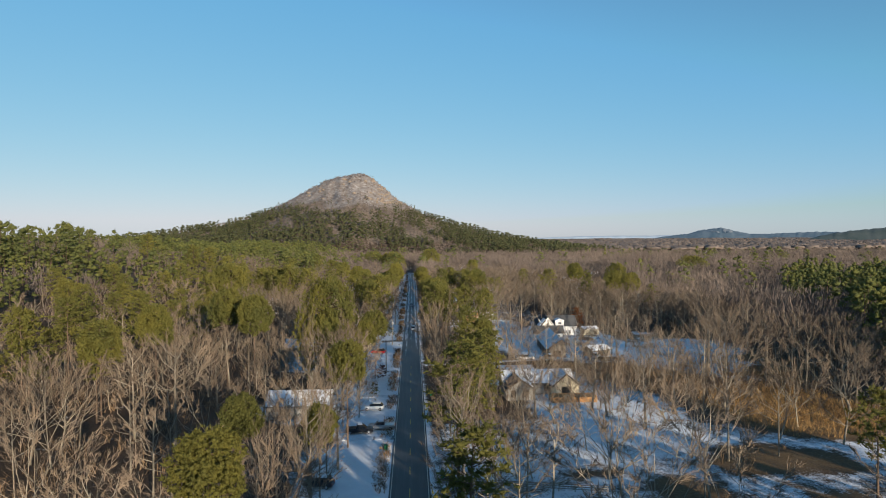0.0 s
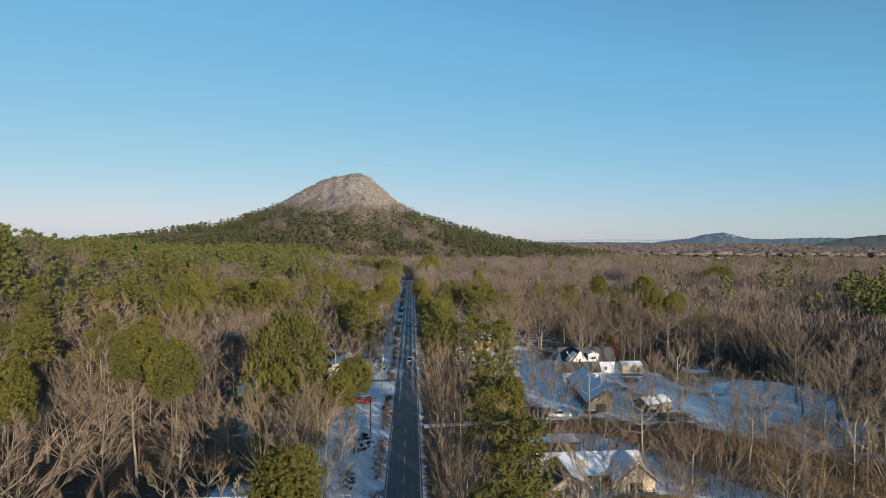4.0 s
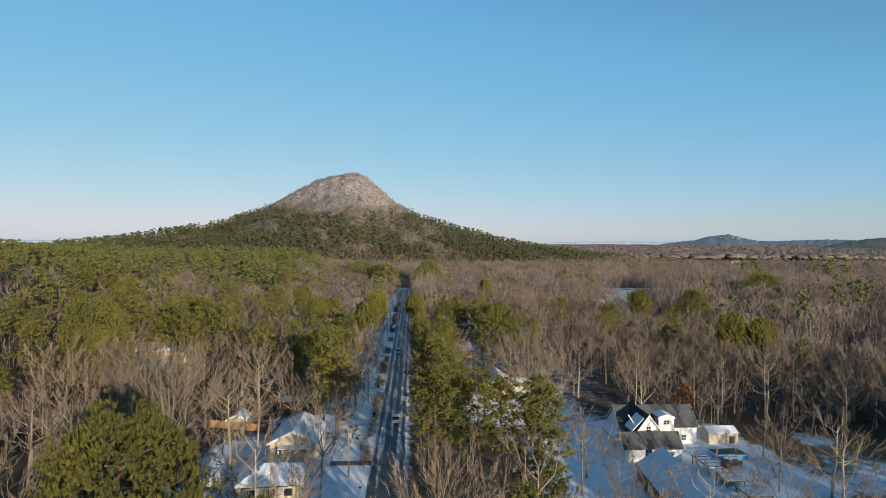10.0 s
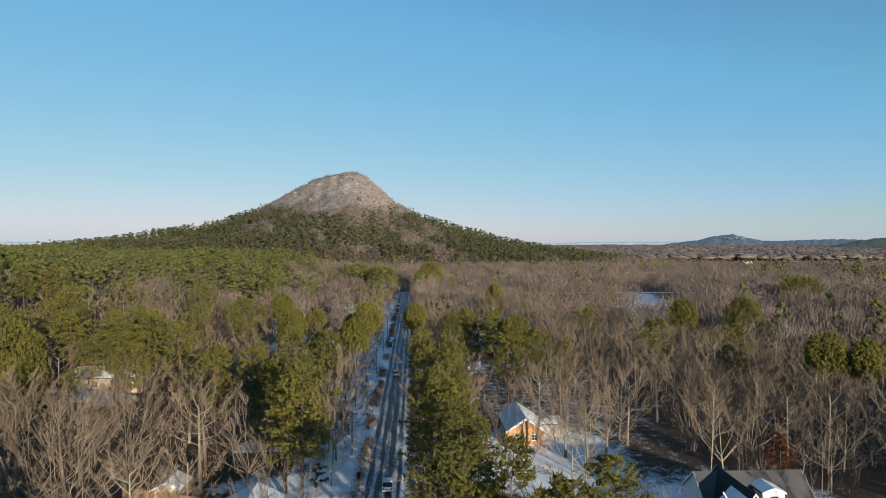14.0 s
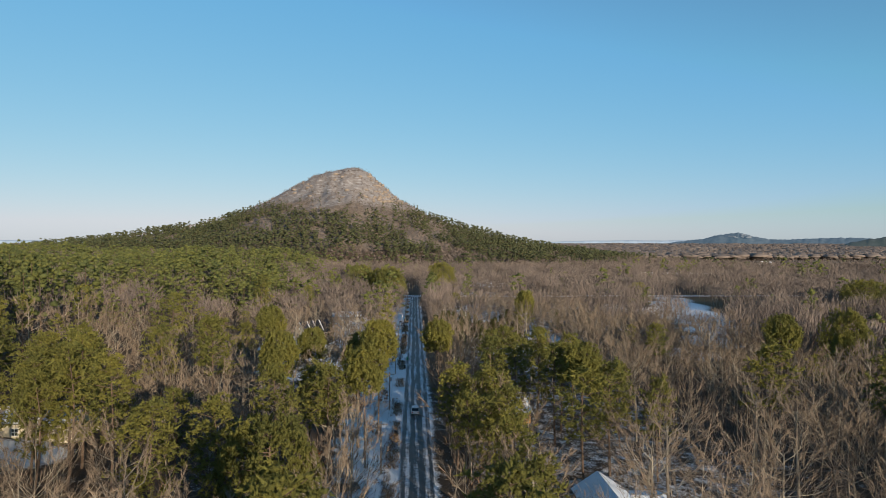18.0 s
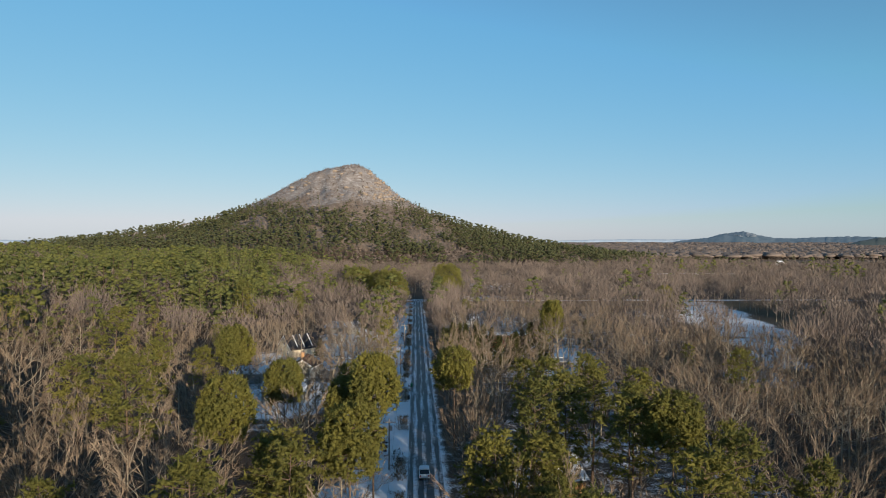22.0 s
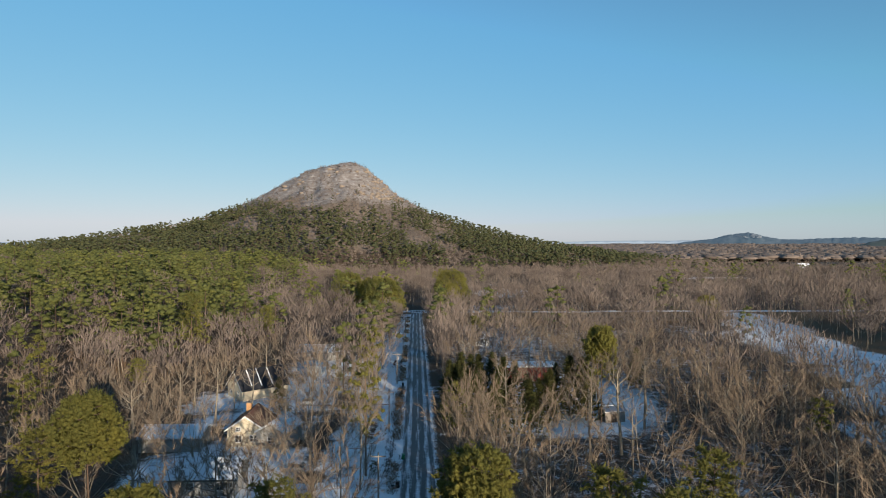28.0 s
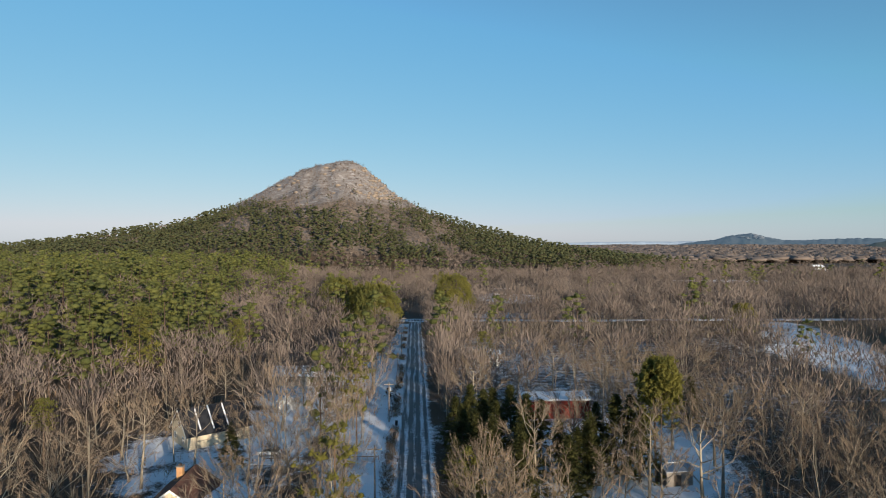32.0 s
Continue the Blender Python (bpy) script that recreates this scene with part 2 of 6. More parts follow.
surface("black_plastic", (0.012, 0.012, 0.014), (0.03, 0.03, 0.033), 4, 0.5, 0)
surface("rubber", (0.012, 0.012, 0.012), (0.03, 0.03, 0.03), 6, 0.8, 0)
surface("white_paint", (0.75, 0.75, 0.75), (0.84, 0.84, 0.84), 2, 0.3, 0)
surface("silver_paint", (0.35, 0.35, 0.35), (0.48, 0.48, 0.48), 2, 0.3, 0, metal=0.5)
surface("dark_paint", (0.02, 0.022, 0.026), (0.045, 0.048, 0.055), 2, 0.3, 0)
surface("red_paint", (0.3, 0.02, 0.02), (0.42, 0.03, 0.03), 2, 0.3, 0)
surface("road_paint", (0.45, 0.43, 0.36), (0.72, 0.7, 0.62), 3, 0.7, 0)
surface("yellow_paint", (0.45, 0.32, 0.06), (0.65, 0.48, 0.10), 3, 0.7, 0)
surface("pool_cover", (0.012, 0.045, 0.04), (0.03, 0.085, 0.07), 1, 0.5, 0.2)
surface("pool_blue", (0.10, 0.32, 0.6), (0.2, 0.5, 0.78), 1, 0.5, 0.1)
surface("gravel", (0.10, 0.085, 0.07), (0.22, 0.19, 0.16), 3, 0.9, 0.5)
surface("cliff_stone", (0.17, 0.135, 0.108), (0.36, 0.295, 0.24), 0.25, 0.95, 0.6, each=0.25)
# ridge colours with the blue of the air between mixed in
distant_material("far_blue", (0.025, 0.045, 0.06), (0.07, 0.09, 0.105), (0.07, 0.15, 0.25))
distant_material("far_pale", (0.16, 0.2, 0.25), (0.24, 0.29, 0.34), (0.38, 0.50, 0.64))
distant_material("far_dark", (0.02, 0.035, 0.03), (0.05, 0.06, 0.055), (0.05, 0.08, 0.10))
gm, gn, gl, gp = nodes_of("window_glass")
gp.inputs["Base Color"].default_value = (0.02, 0.025, 0.03, 1)
gp.inputs["Roughness"].default_value = 0.08

# ---------------------------------------------------------------- land
ROAD_X = -1.0
RIDGE_X = (-1500, -900, -645, -535, -423, -377, -328, -280, -231, -183, -153, -134, -109, -95, -80, -63, -45, -26, 14, 64, 114, 164, 214, 265, 305, 380, 520)
RIDGE_Z = (12, 26, 34, 48, 67, 79, 97, 118, 146, 170, 177, 180, 181, 175, 165, 147, 132, 118, 98, 75, 59, 47, 34, 26, 20, 10, 0)


def ease(v):
    v = np.clip(v, 0, 1)
    return v * v * (3 - 2 * v)


def vnoise(x, y, size, seed=0):
    """Smooth value noise from 0 to 1 on a lattice of that many metres."""
    x, y = np.asarray(x, float) / size, np.asarray(y, float) / size
    i, j = np.floor(x), np.floor(y)
    u, v = ease(x - i), ease(y - j)

    def h(a, b):
        s = np.sin(a * 127.1 + b * 311.7 + seed * 74.7) * 43758.5453
        return s - np.floor(s)
    return (h(i, j) * (1 - u) + h(i + 1, j) * u) * (1 - v) + (h(i, j + 1) * (1 - u) + h(i + 1, j + 1) * u) * v


def land(x, y):
    """The height of the ground: flat valley, wooded rise on the west, the peak, and a slow rise to the horizon."""
    x, y = np.asarray(x, float), np.asarray(y, float)
    rise = 22 * ease((-x - 62) / 115) * (1 - 0.5 * ease((y - 320) / 260)) + 10 * ease((-x - 250) / 300)
    rise = rise * (0.8 + 0.4 * vnoise(x, y, 90, 3))
    g = np.clip((y - 985) / 420, 0, 1) ** 1.12
    back = 1 - ease((y - 1405) / 700)
    peak = np.interp(x, RIDGE_X, RIDGE_Z) * g * np.where(y > 1405, back, 1)
    gully = np.abs(vnoise(x + 0.25 * y, y * 0.35, 30, 5) - 0.5) * 2
    peak = peak * (1 - (0.05 * (1 - gully) + 0.06 * vnoise(x, y, 60, 7)) * np.clip((1385 - y) / 60, 0, 1)) + (peak > 30) * 5 * (vnoise(x, y, 13, 6) - 0.5) * np.clip(peak / 80, 0, 1)
    roll = 0.9 * (vnoise(x, y, 45, 1) - 0.5) * ease((np.abs(x - ROAD_X) - 8) / 30)
    far = 11 * ease((np.hypot(x, y) - 1900) / 2800)
    return np.maximum(rise * (1 - ease((y - 900) / 250)), 0) + np.maximum(peak, 0) + roll + far


def spot(x, y, cx, cy, rx, ry, soft=0.35):
    return 1 - ease((np.hypot((x - cx) / rx, (y - cy) / ry) - (1 - soft)) / (2 * soft))


def block(x, y, x0, x1, y0, y1, soft=4.0):
    return ease((x - x0) / soft + 0.5) * ease((x1 - x) / soft + 0.5) * ease((y - y0) / soft + 0.5) * ease((y1 - y) / soft + 0.5)


# clearings: centre, half widths
LAWNS = [(42, 139, 15, 24), (86, 203, 22, 36), (56, 222, 26, 34), (29, 272, 14, 17), (33, 165, 12, 12), (36, 455, 22, 26)]
WEST_YARDS = [(-24, 232, 14, 32), (-80, 319, 12, 7), (-38, 405, 16, 30), (-40, 460, 20, 28), (-25, 500, 16, 40), (-28, 196, 14, 16), (-24, 140, 12, 14)]
MEADOWS = [(101, 420, 9, 12), (121, 450, 12, 16), (140, 482, 15, 18), (152, 512, 23, 23), (157, 550, 21, 30), (170, 592, 17, 32), (183, 630, 15, 22), (70, 800, 26, 44), (330, 980, 60, 22)]


def openness(x, y, yards=1.0):
    """0 in the woods, 1 on lawns, verges and fields. yards: how much the house yards on the west count."""
    x, y = np.asarray(x, float), np.asarray(y, float)
    o = np.maximum(np.maximum(block(x, y, -9.5, ROAD_X, 60, 655, 3), yards * block(x, y, -19, ROAD_X, 60, 655, 5)), block(x, y, ROAD_X, 3.0, 60, 660, 1.5))
    for c in LAWNS + MEADOWS:
        o = np.maximum(o, spot(x, y, *c))
    for c in WEST_YARDS:
        o = np.maximum(o, yards * spot(x, y, *c))
    return np.maximum(o, block(x, y, -6, 60, 662 - 0.06 * np.clip(x, 0, 400), 673 - 0.06 * np.clip(x, 0, 400), 3))


def grid_mesh(name, xs, ys, zf, material):
    gx, gy = np.meshgrid(xs, ys)
    v = np.stack([gx, gy, zf(gx, gy)], -1).reshape(-1, 3)
    w, h = len(xs), len(ys)
    a = (np.arange(h - 1)[:, None] * w + np.arange(w - 1)).ravel()
    f = np.stack([a, a + 1, a + w + 1, a + w], -1)
    me = bpy.data.meshes.new(name)
    me.vertices.add(len(v)), me.vertices.foreach_set("co", v.ravel())
    me.loops.add(f.size), me.loops.foreach_set("vertex_index", f.ravel().astype(np.int32))
    me.polygons.add(len(f)), me.polygons.foreach_set("loop_start", np.arange(0, f.size, 4, dtype=np.int32))
    me.polygons.foreach_set("use_smooth", np.ones(len(f), bool))
    me.update(calc_edges=True)
    me.materials.append(MATS[material])
    return me, v


def spread(near, step, limit, factor):
    """Places from near outwards, ever wider apart, to limit."""
    out, s = [near], step
    while out[-1] < limit:
        s *= factor
        out.append(min(out[-1] + s, limit))
    return out


gxs = [-v for v in reversed(spread(252, 4.5, 4200, 1.08)[1:])] + list(np.arange(-252, 141, 3.5)) + spread(140, 3.5, 4600, 1.07)[1:]
gys = [v for v in (-900, -600, -300, -100, 0, 40)] + list(np.arange(60, 700, 3.5)) + [700 + 15 * k for k in range(1, 20)] + list(np.arange(990, 1424, 6)) + spread(1424, 14, 4860, 1.08)[1:]
me, gv = grid_mesh("ground", np.array(gxs), np.array(gys), land, "snowy_ground")
op = openness(gv[:, 0], gv[:, 1], 0.72)
hgt = gv[:, 2]
east = ease((gv[:, 0] + 20) / 30)
snow = np.clip(0.35 + 0.56 * op + 0.12 * (vnoise(gv[:, 0], gv[:, 1], 18, 9) - 0.5), 0, 1)
snow = snow + 0.08 * ease((gv[:, 1] - 235) / 30) * ease(gv[:, 0] / 15) * ease((80 - gv[:, 0]) / 30) * (1 - op)
snow = snow + 0.15 * block(gv[:, 0], gv[:, 1], 3, 125, 40, 128, 12) * (1 - op)
snow = snow + 0.24 * block(gv[:, 0], gv[:, 1], 12, 100, 48, 116, 12) * (1 - op) * (0.15 + 0.85 * ease((0.6 * vnoise(gv[:, 0] * 0.6, gv[:, 1], 9, 83) + 0.4 * vnoise(gv[:, 0], gv[:, 1], 4, 84) - 0.3) / 0.4))      # lying snow in the open brush
snow = snow + 0.07 * ease((gv[:, 1] - 430) / 40) * ease((gv[:, 0] - 4) / 10) * ease((170 - gv[:, 0]) / 50) * (1 - op)
snow = snow - 0.22 * ease((-gv[:, 0] - 9) / 5) * ease((vnoise(gv[:, 0], gv[:, 1], 5, 71) - 0.42) / 0.2)      # litter and bare soil under the yard trees
snow = np.where(gv[:, 1] > 700, np.maximum(op * 0.9, 0.12 + 0.1 * vnoise(gv[:, 0], gv[:, 1], 60, 4)), snow)
dry = np.maximum(spot(gv[:, 0], gv[:, 1], 84, 134, 18, 20), 0.55 * spot(gv[:, 0], gv[:, 1], 48, 97, 34, 15) * np.clip(3.0 * vnoise(gv[:, 0] * 0.55 + gv[:, 1] * 0.4, gv[:, 1], 5, 23) - 1.2, 0, 1))
dry = np.maximum(dry, 0.62 * spot(gv[:, 0], gv[:, 1], 110, 638, 170, 34) * (0.5 + 0.7 * vnoise(gv[:, 0], gv[:, 1], 22, 14)))
dry = np.maximum(dry, 0.5 * spot(gv[:, 0], gv[:, 1], 196, 550, 40, 90) * vnoise(gv[:, 0], gv[:, 1] * 0.4, 9, 16))
dry = np.maximum(dry, 0.75 * spot(gv[:, 0], gv[:, 1], 138, 482, 30, 44) * np.clip(1.9 * vnoise(gv[:, 0] * 0.5, gv[:, 1], 6, 62) - 0.5, 0, 1))
dry = np.maximum(dry, spot(gv[:, 0], gv[:, 1], 82, 196, 40, 52) * np.clip(1.7 * vnoise(gv[:, 0] * 0.6, gv[:, 1], 6, 61) - 0.55, 0, 0.85))
slope = ease((hgt - 22) / 18) * (gv[:, 1] > 985)
snow = np.clip(snow - 0.55 * dry, 0, 1)
dry = np.maximum(dry, slope * (0.08 + 0.32 * vnoise(gv[:, 0], gv[:, 1], 40, 27)))
snow = np.maximum(snow, slope * 0.3 * vnoise(gv[:, 0], gv[:, 1], 25, 31))
rocky = ease((hgt - 88 - 30 * (vnoise(gv[:, 0], gv[:, 1], 45, 15) - 0.5)) / 24) * (gv[:, 1] > 985)
snow = np.where(rocky > 0, snow * (1 - rocky) + rocky * (0.20 + 0.14 * vnoise(gv[:, 0] * 0.5, gv[:, 1], 12, 8) - 0.06 * ease((gv[:, 0] + 110) / 40)), snow)
rocky = np.maximum(rocky, slope * (0.3 + 0.3 * vnoise(gv[:, 0], gv[:, 1], 30, 33)))
cover = me.color_attributes.new("cover", "FLOAT_COLOR", "POINT")
cover.data.foreach_set("color", np.stack([snow, np.clip(dry, 0, 1), rocky, np.ones_like(snow)], -1).ravel())
ground = new("ground", me)
tagged(ground, "snow-dusted winter valley floor rising to a rocky wooded peak", "ground", kind="structure")


def part(name, bm, material, parent=None, label="", smooth=False):
    me = bpy.data.meshes.new(name)
    bm.to_mesh(me)
    bm.free()
    if smooth:
        me.polygons.foreach_set("use_smooth", np.ones(len(me.polygons), bool))
    me.materials.append(MATS[material])
    ob = new(name, me)
    ob.parent = parent
    if label:
        tagged(ob, label)
    return ob


def thing(name, x, y, z, turn=0.0, label="", category="", group=""):
    ob = new(name)
    ob.matrix_world = pose(x, y, z, 0, 0, turn)
    return tagged(ob, label, category, group)


def add_box(bm, x0, x1, y0, y1, z0, z1, bevel=0.0):
    r = bmesh.ops.create_cube(bm, size=1)
    bmesh.ops.scale(bm, vec=(x1 - x0, y1 - y0, z1 - z0), verts=r["verts"])
    bmesh.ops.translate(bm, vec=((x0 + x1) / 2, (y0 + y1) / 2, (z0 + z1) / 2), verts=r["verts"])
    if bevel:
        bmesh.ops.bevel(bm, geom=list({e for v in r["verts"] for e in v.link_edges}), offset=bevel, segments=1, affect="EDGES")
    return r["verts"]


def box(*a, bevel=0.0):
    bm = bmesh.new()
    add_box(bm, *a, bevel=bevel)
    return bm


def prism(outline, y0, y1):
    """An outline in x and z drawn out along y."""
    bm = bmesh.new()
    a = [bm.verts.new((x, y0, z)) for x, z in outline]
    b = [bm.verts.new((x, y1, z)) for x, z in outline]
    bm.faces.new(a), bm.faces.new(b[::-1])
    for i in range(len(a)):
        j = (i + 1) % len(a)
        bm.faces.new((a[i], b[i], b[j], a[j]))
    bmesh.ops.recalc_face_normals(bm, faces=bm.faces)
    return bm


def rod(bm, p, q, r0, r1, sides=6):
    p, q = Vector(p), Vector(q)
    t = (q - p).to_track_quat("Z", "Y").to_matrix()
    rings = [[bm.verts.new(c + t @ Vector((r * math.cos(k * math.tau / sides), r * math.sin(k * math.tau / sides), 0))) for k in range(sides)] for c, r in ((p, r0), (q, r1))]
    for k in range(sides):
        bm.faces.new((rings[0][k], rings[0][(k + 1) % sides], rings[1][(k + 1) % sides], rings[1][k]))
    bm.faces.new(rings[1]), bm.faces.new(rings[0][::-1])


# ---------------------------------------------------------------- roads
def ribbon(name, points, width, lift, material, label, category):
    """A band of road laid over the ground along the points, with a real thickness at its edges."""
    bm = bmesh.new()
    rows = []
    for i, p in enumerate(points):
        a, b = Vector(points[max(i - 1, 0)]), Vector(points[min(i + 1, len(points) - 1)])
        side = Vector((-(b - a).y, (b - a).x)).normalized()
        row = []
        for s, dz in ((-1.06, -0.3), (-1, 0), (-0.5, 0.03), (0, 0.05), (0.5, 0.03), (1, 0), (1.06, -0.3)):
            q = Vector(p) + side * s * width / 2
            row.append(bm.verts.new((q.x, q.y, lift + dz + float(land(p[0], p[1])))))
        rows.append(row)
    for r, s in zip(rows, rows[1:]):
        for k in range(6):
            bm.faces.new((r[k], s[k], s[k + 1], r[k + 1]))
    bmesh.ops.recalc_face_normals(bm, faces=bm.faces)
    ob = part(name, bm, material)
    return tagged(ob, label, category, kind="structure")


road = ribbon("road", [(0, y) for y in range(30, 664, 6)], 6.2, 0.10, "wet_road", "straight two-lane asphalt road, wet near and snow-packed further on", "road")
road.location.x = ROAD_X
ribbon("cross_road", [(x, 668 - 0.058 * max(x, 0) + 0.02 * min(x, 0)) for x in range(-24, 520, 12)], 7.5, 0.13, "snowy_lane", "snow-covered highway crossing the valley", "road")
ribbon("side_street", [(x, 281 + 0.01 * x) for x in range(-32, -3, 4)], 6.0, 0.07, "wet_road", "dark wet side street between snowy yards", "road")
DRIVES = [("driveway", [(-4 - 2 * k, 150 + 0.2 * k) for k in range(8)]), ("driveway", [(-4 - 2 * k, 119) for k in range(6)]), ("driveway", [(3 + 3 * k, 101 + 0.3 * k) for k in range(10)]),
          ("driveway", [(-4 - 2 * k, 230.5) for k in range(5)]), ("driveway", [(-4 - 2 * k, 196) for k in range(7)]), ("driveway", [(-4 - 2 * k, 255) for k in range(6)]), ("driveway", [(-4 - 2 * k, 402) for k in range(14)]),
          ("driveway", [(-4 - 2 * k, 452) for k in range(16)]), ("driveway", [(3 + 3 * k, 186 + 0.4 * k) for k in range(14)])]
for nm, pts in DRIVES:
    bare = pts[0][1] == 230.5
    ribbon(nm, pts, 2.3, 0.06, "gravel" if bare else "snowy_lane", "narrow bare gravel driveway melted out of the snow" if bare else "narrow snow-packed driveway with faint wheel tracks", "driveway")

bm_edges = [(-2.85, 62, 190), (2.85, 62, 230)]
for ex, y0, y1 in bm_edges:
    ob = part("edge_line", box(ROAD_X + ex - 0.06, ROAD_X + ex + 0.06, y0, y1, 0.112, 0.118), "road_paint", road)
    ob.matrix_parent_inverse = Matrix.Translation((-ROAD_X, 0, 0))
for k in range(14):
    ob = part("centre_dash", box(-0.06, 0.06, 64 + 9 * k, 67.2 + 9 * k, 0.152, 0.158), "yellow_paint", road)

# ---------------------------------------------------------------- far ridges
def ridge(name, az0, az1, table, radius, depth, material, label, steps=160):
    """A range of hills far off: a slope up to a crest and down behind it."""
    az = np.linspace(az0, az1, steps)
    crest = np.interp(az, [a for a, _ in table], [z for _, z in table]) + 5 * (vnoise(az * 40, az * 0, 6, 2) - 0.5) + 3 * (vnoise(az * 40, az * 0, 1.7, 7) - 0.5)
    prof = [(-1.0, -0.1), (-0.75, 0.16), (-0.5, 0.42), (-0.25, 0.74), (0, 1.0), (0.5, 0.5), (1.0, 0.0)]
    bm = bmesh.new()
    rows = []
    for k, (s, h) in enumerate(prof):
        r = radius + s * depth
        wob = 0 if h == 1 else 0.18
        rows.append([bm.verts.new((r * math.sin(radians(a)), 165 + r * math.cos(radians(a)), max(c, 0) * h * (1 + wob * (float(vnoise(a * 30, k * 3, 4, 11)) - 0.5)))) for a, c in zip(az, crest)])
    for r, s in zip(rows, rows[1:]):
        for i in range(steps - 1):
            bm.faces.new((r[i], r[i + 1], s[i + 1], s[i]))
    ob = part(name, bm, material, smooth=True)
    return tagged(ob, label, "hills", kind="structure")


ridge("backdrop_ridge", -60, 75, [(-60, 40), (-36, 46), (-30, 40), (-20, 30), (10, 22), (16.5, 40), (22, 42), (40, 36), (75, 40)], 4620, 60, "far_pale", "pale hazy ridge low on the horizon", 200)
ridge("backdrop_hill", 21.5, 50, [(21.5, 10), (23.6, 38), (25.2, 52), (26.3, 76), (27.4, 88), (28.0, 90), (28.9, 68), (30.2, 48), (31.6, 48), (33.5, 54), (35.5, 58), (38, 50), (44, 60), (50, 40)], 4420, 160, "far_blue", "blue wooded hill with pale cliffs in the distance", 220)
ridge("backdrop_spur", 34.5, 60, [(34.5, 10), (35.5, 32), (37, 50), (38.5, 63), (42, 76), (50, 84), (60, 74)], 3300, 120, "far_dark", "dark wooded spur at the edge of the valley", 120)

distant_material("far_cliff", (0.12, 0.135, 0.15), (0.24, 0.25, 0.26), (0.16, 0.22, 0.30))
rng = np.random.default_rng(31)
bm = bmesh.new()
for k in range(16):                     # broken pale cliffs under the hill's crest
    a_, z_ = radians(27.2 + 1.5 * rng.uniform(0, 1)), 58 + 24 * rng.uniform(0, 1)
    r_ = 4420 - 160 * (1 - z_ / 92) - 8
    bmesh.ops.create_icosphere(bm, subdivisions=1, radius=1, matrix=pose(r_ * math.sin(a_), 165 + r_ * math.cos(a_), z_, 0, 0, -28) @ Matrix.Diagonal((rng.uniform(6, 20), 8, rng.uniform(1.2, 3.2), 1)))
tagged(part("backdrop_cliff", bm, "far_cliff"), "pale broken cliffs on the distant blue hill", "cliff", kind="structure")

# ---------------------------------------------------------------- trees: shapes
class Soup:
    """Points and triangles of one mesh."""

    def __init__(self):
        self.v, self.f = [], []

    def tube(self, p, q, r0, r1, sides=3):
        p, q = np.array(p, float), np.array(q, float)
        d = (q - p) / (np.linalg.norm(q - p) + 1e-9)
        a = np.cross(d, (0.31, 0.9, 0.3))
        a /= np.linalg.norm(a)
        b, n = np.cross(d, a), len(self.v)
        for c, r in ((p, r0), (q, r1)):
            for k in range(sides):
                w = math.tau * k / sides
                self.v.append(c + r * (math.cos(w) * a + math.sin(w) * b))
        for k in range(sides):
            j = (k + 1) % sides
            self.f += [(n + k, n + j, n + sides + j), (n + k, n + sides + j, n + sides + k)]

    def sliver(self, p, q, w, rng):
        p, q = np.array(p, float), np.array(q, float)
        a = np.cross(q - p, rng.normal(size=3))
        a *= w / (np.linalg.norm(a) + 1e-9)
        n = len(self.v)
        self.v += [p + a, p - a, q]
        self.f.append((n, n + 1, n + 2))

    def spray(self, c, r, flat, count, size, rng):
        """Bundles of needles: narrow blades that stand out of a cushion and droop a little."""
        for k in range(count):
            d = rng.normal(size=3)
            d[2] += 0.3
            d /= np.linalg.norm(d) + 1e-9
            t = d * 0.75 + rng.normal(size=3) * 0.45
            w = np.cross(t, d + rng.normal(size=3) * 0.5)
            w *= size * rng.uniform(0.16, 0.3) / (np.linalg.norm(w) + 1e-9)
            p = c + d * r * rng.uniform(0.45, 0.9) * np.array((1, 1, flat))
            n = len(self.v)
            self.v += [p + w, p - w, p + t * size * rng.uniform(0.6, 1.3)]
            self.f.append((n, n + 1, n + 2))

    def clump(self, c, r, rng, sides=5, rings=3, sprays=8, flat=0.72, size=0.6, heart=0.75):
        """One tuft of a needle crown: an uneven heart inside its needle bundles."""
        lump(self, c, r * heart, flat, rng, sides, rings)
        self.spray(c, r, flat, sprays, r * size, rng)

    def arrays(self):
        return np.array(self.v, np.float32), np.array(self.f, np.int32)


def bend(p, d, length, up, rng):
    d = d + np.array((0, 0, up)) + rng.normal(size=3) * 0.12
    d /= np.linalg.norm(d)
    return p + d * length, d


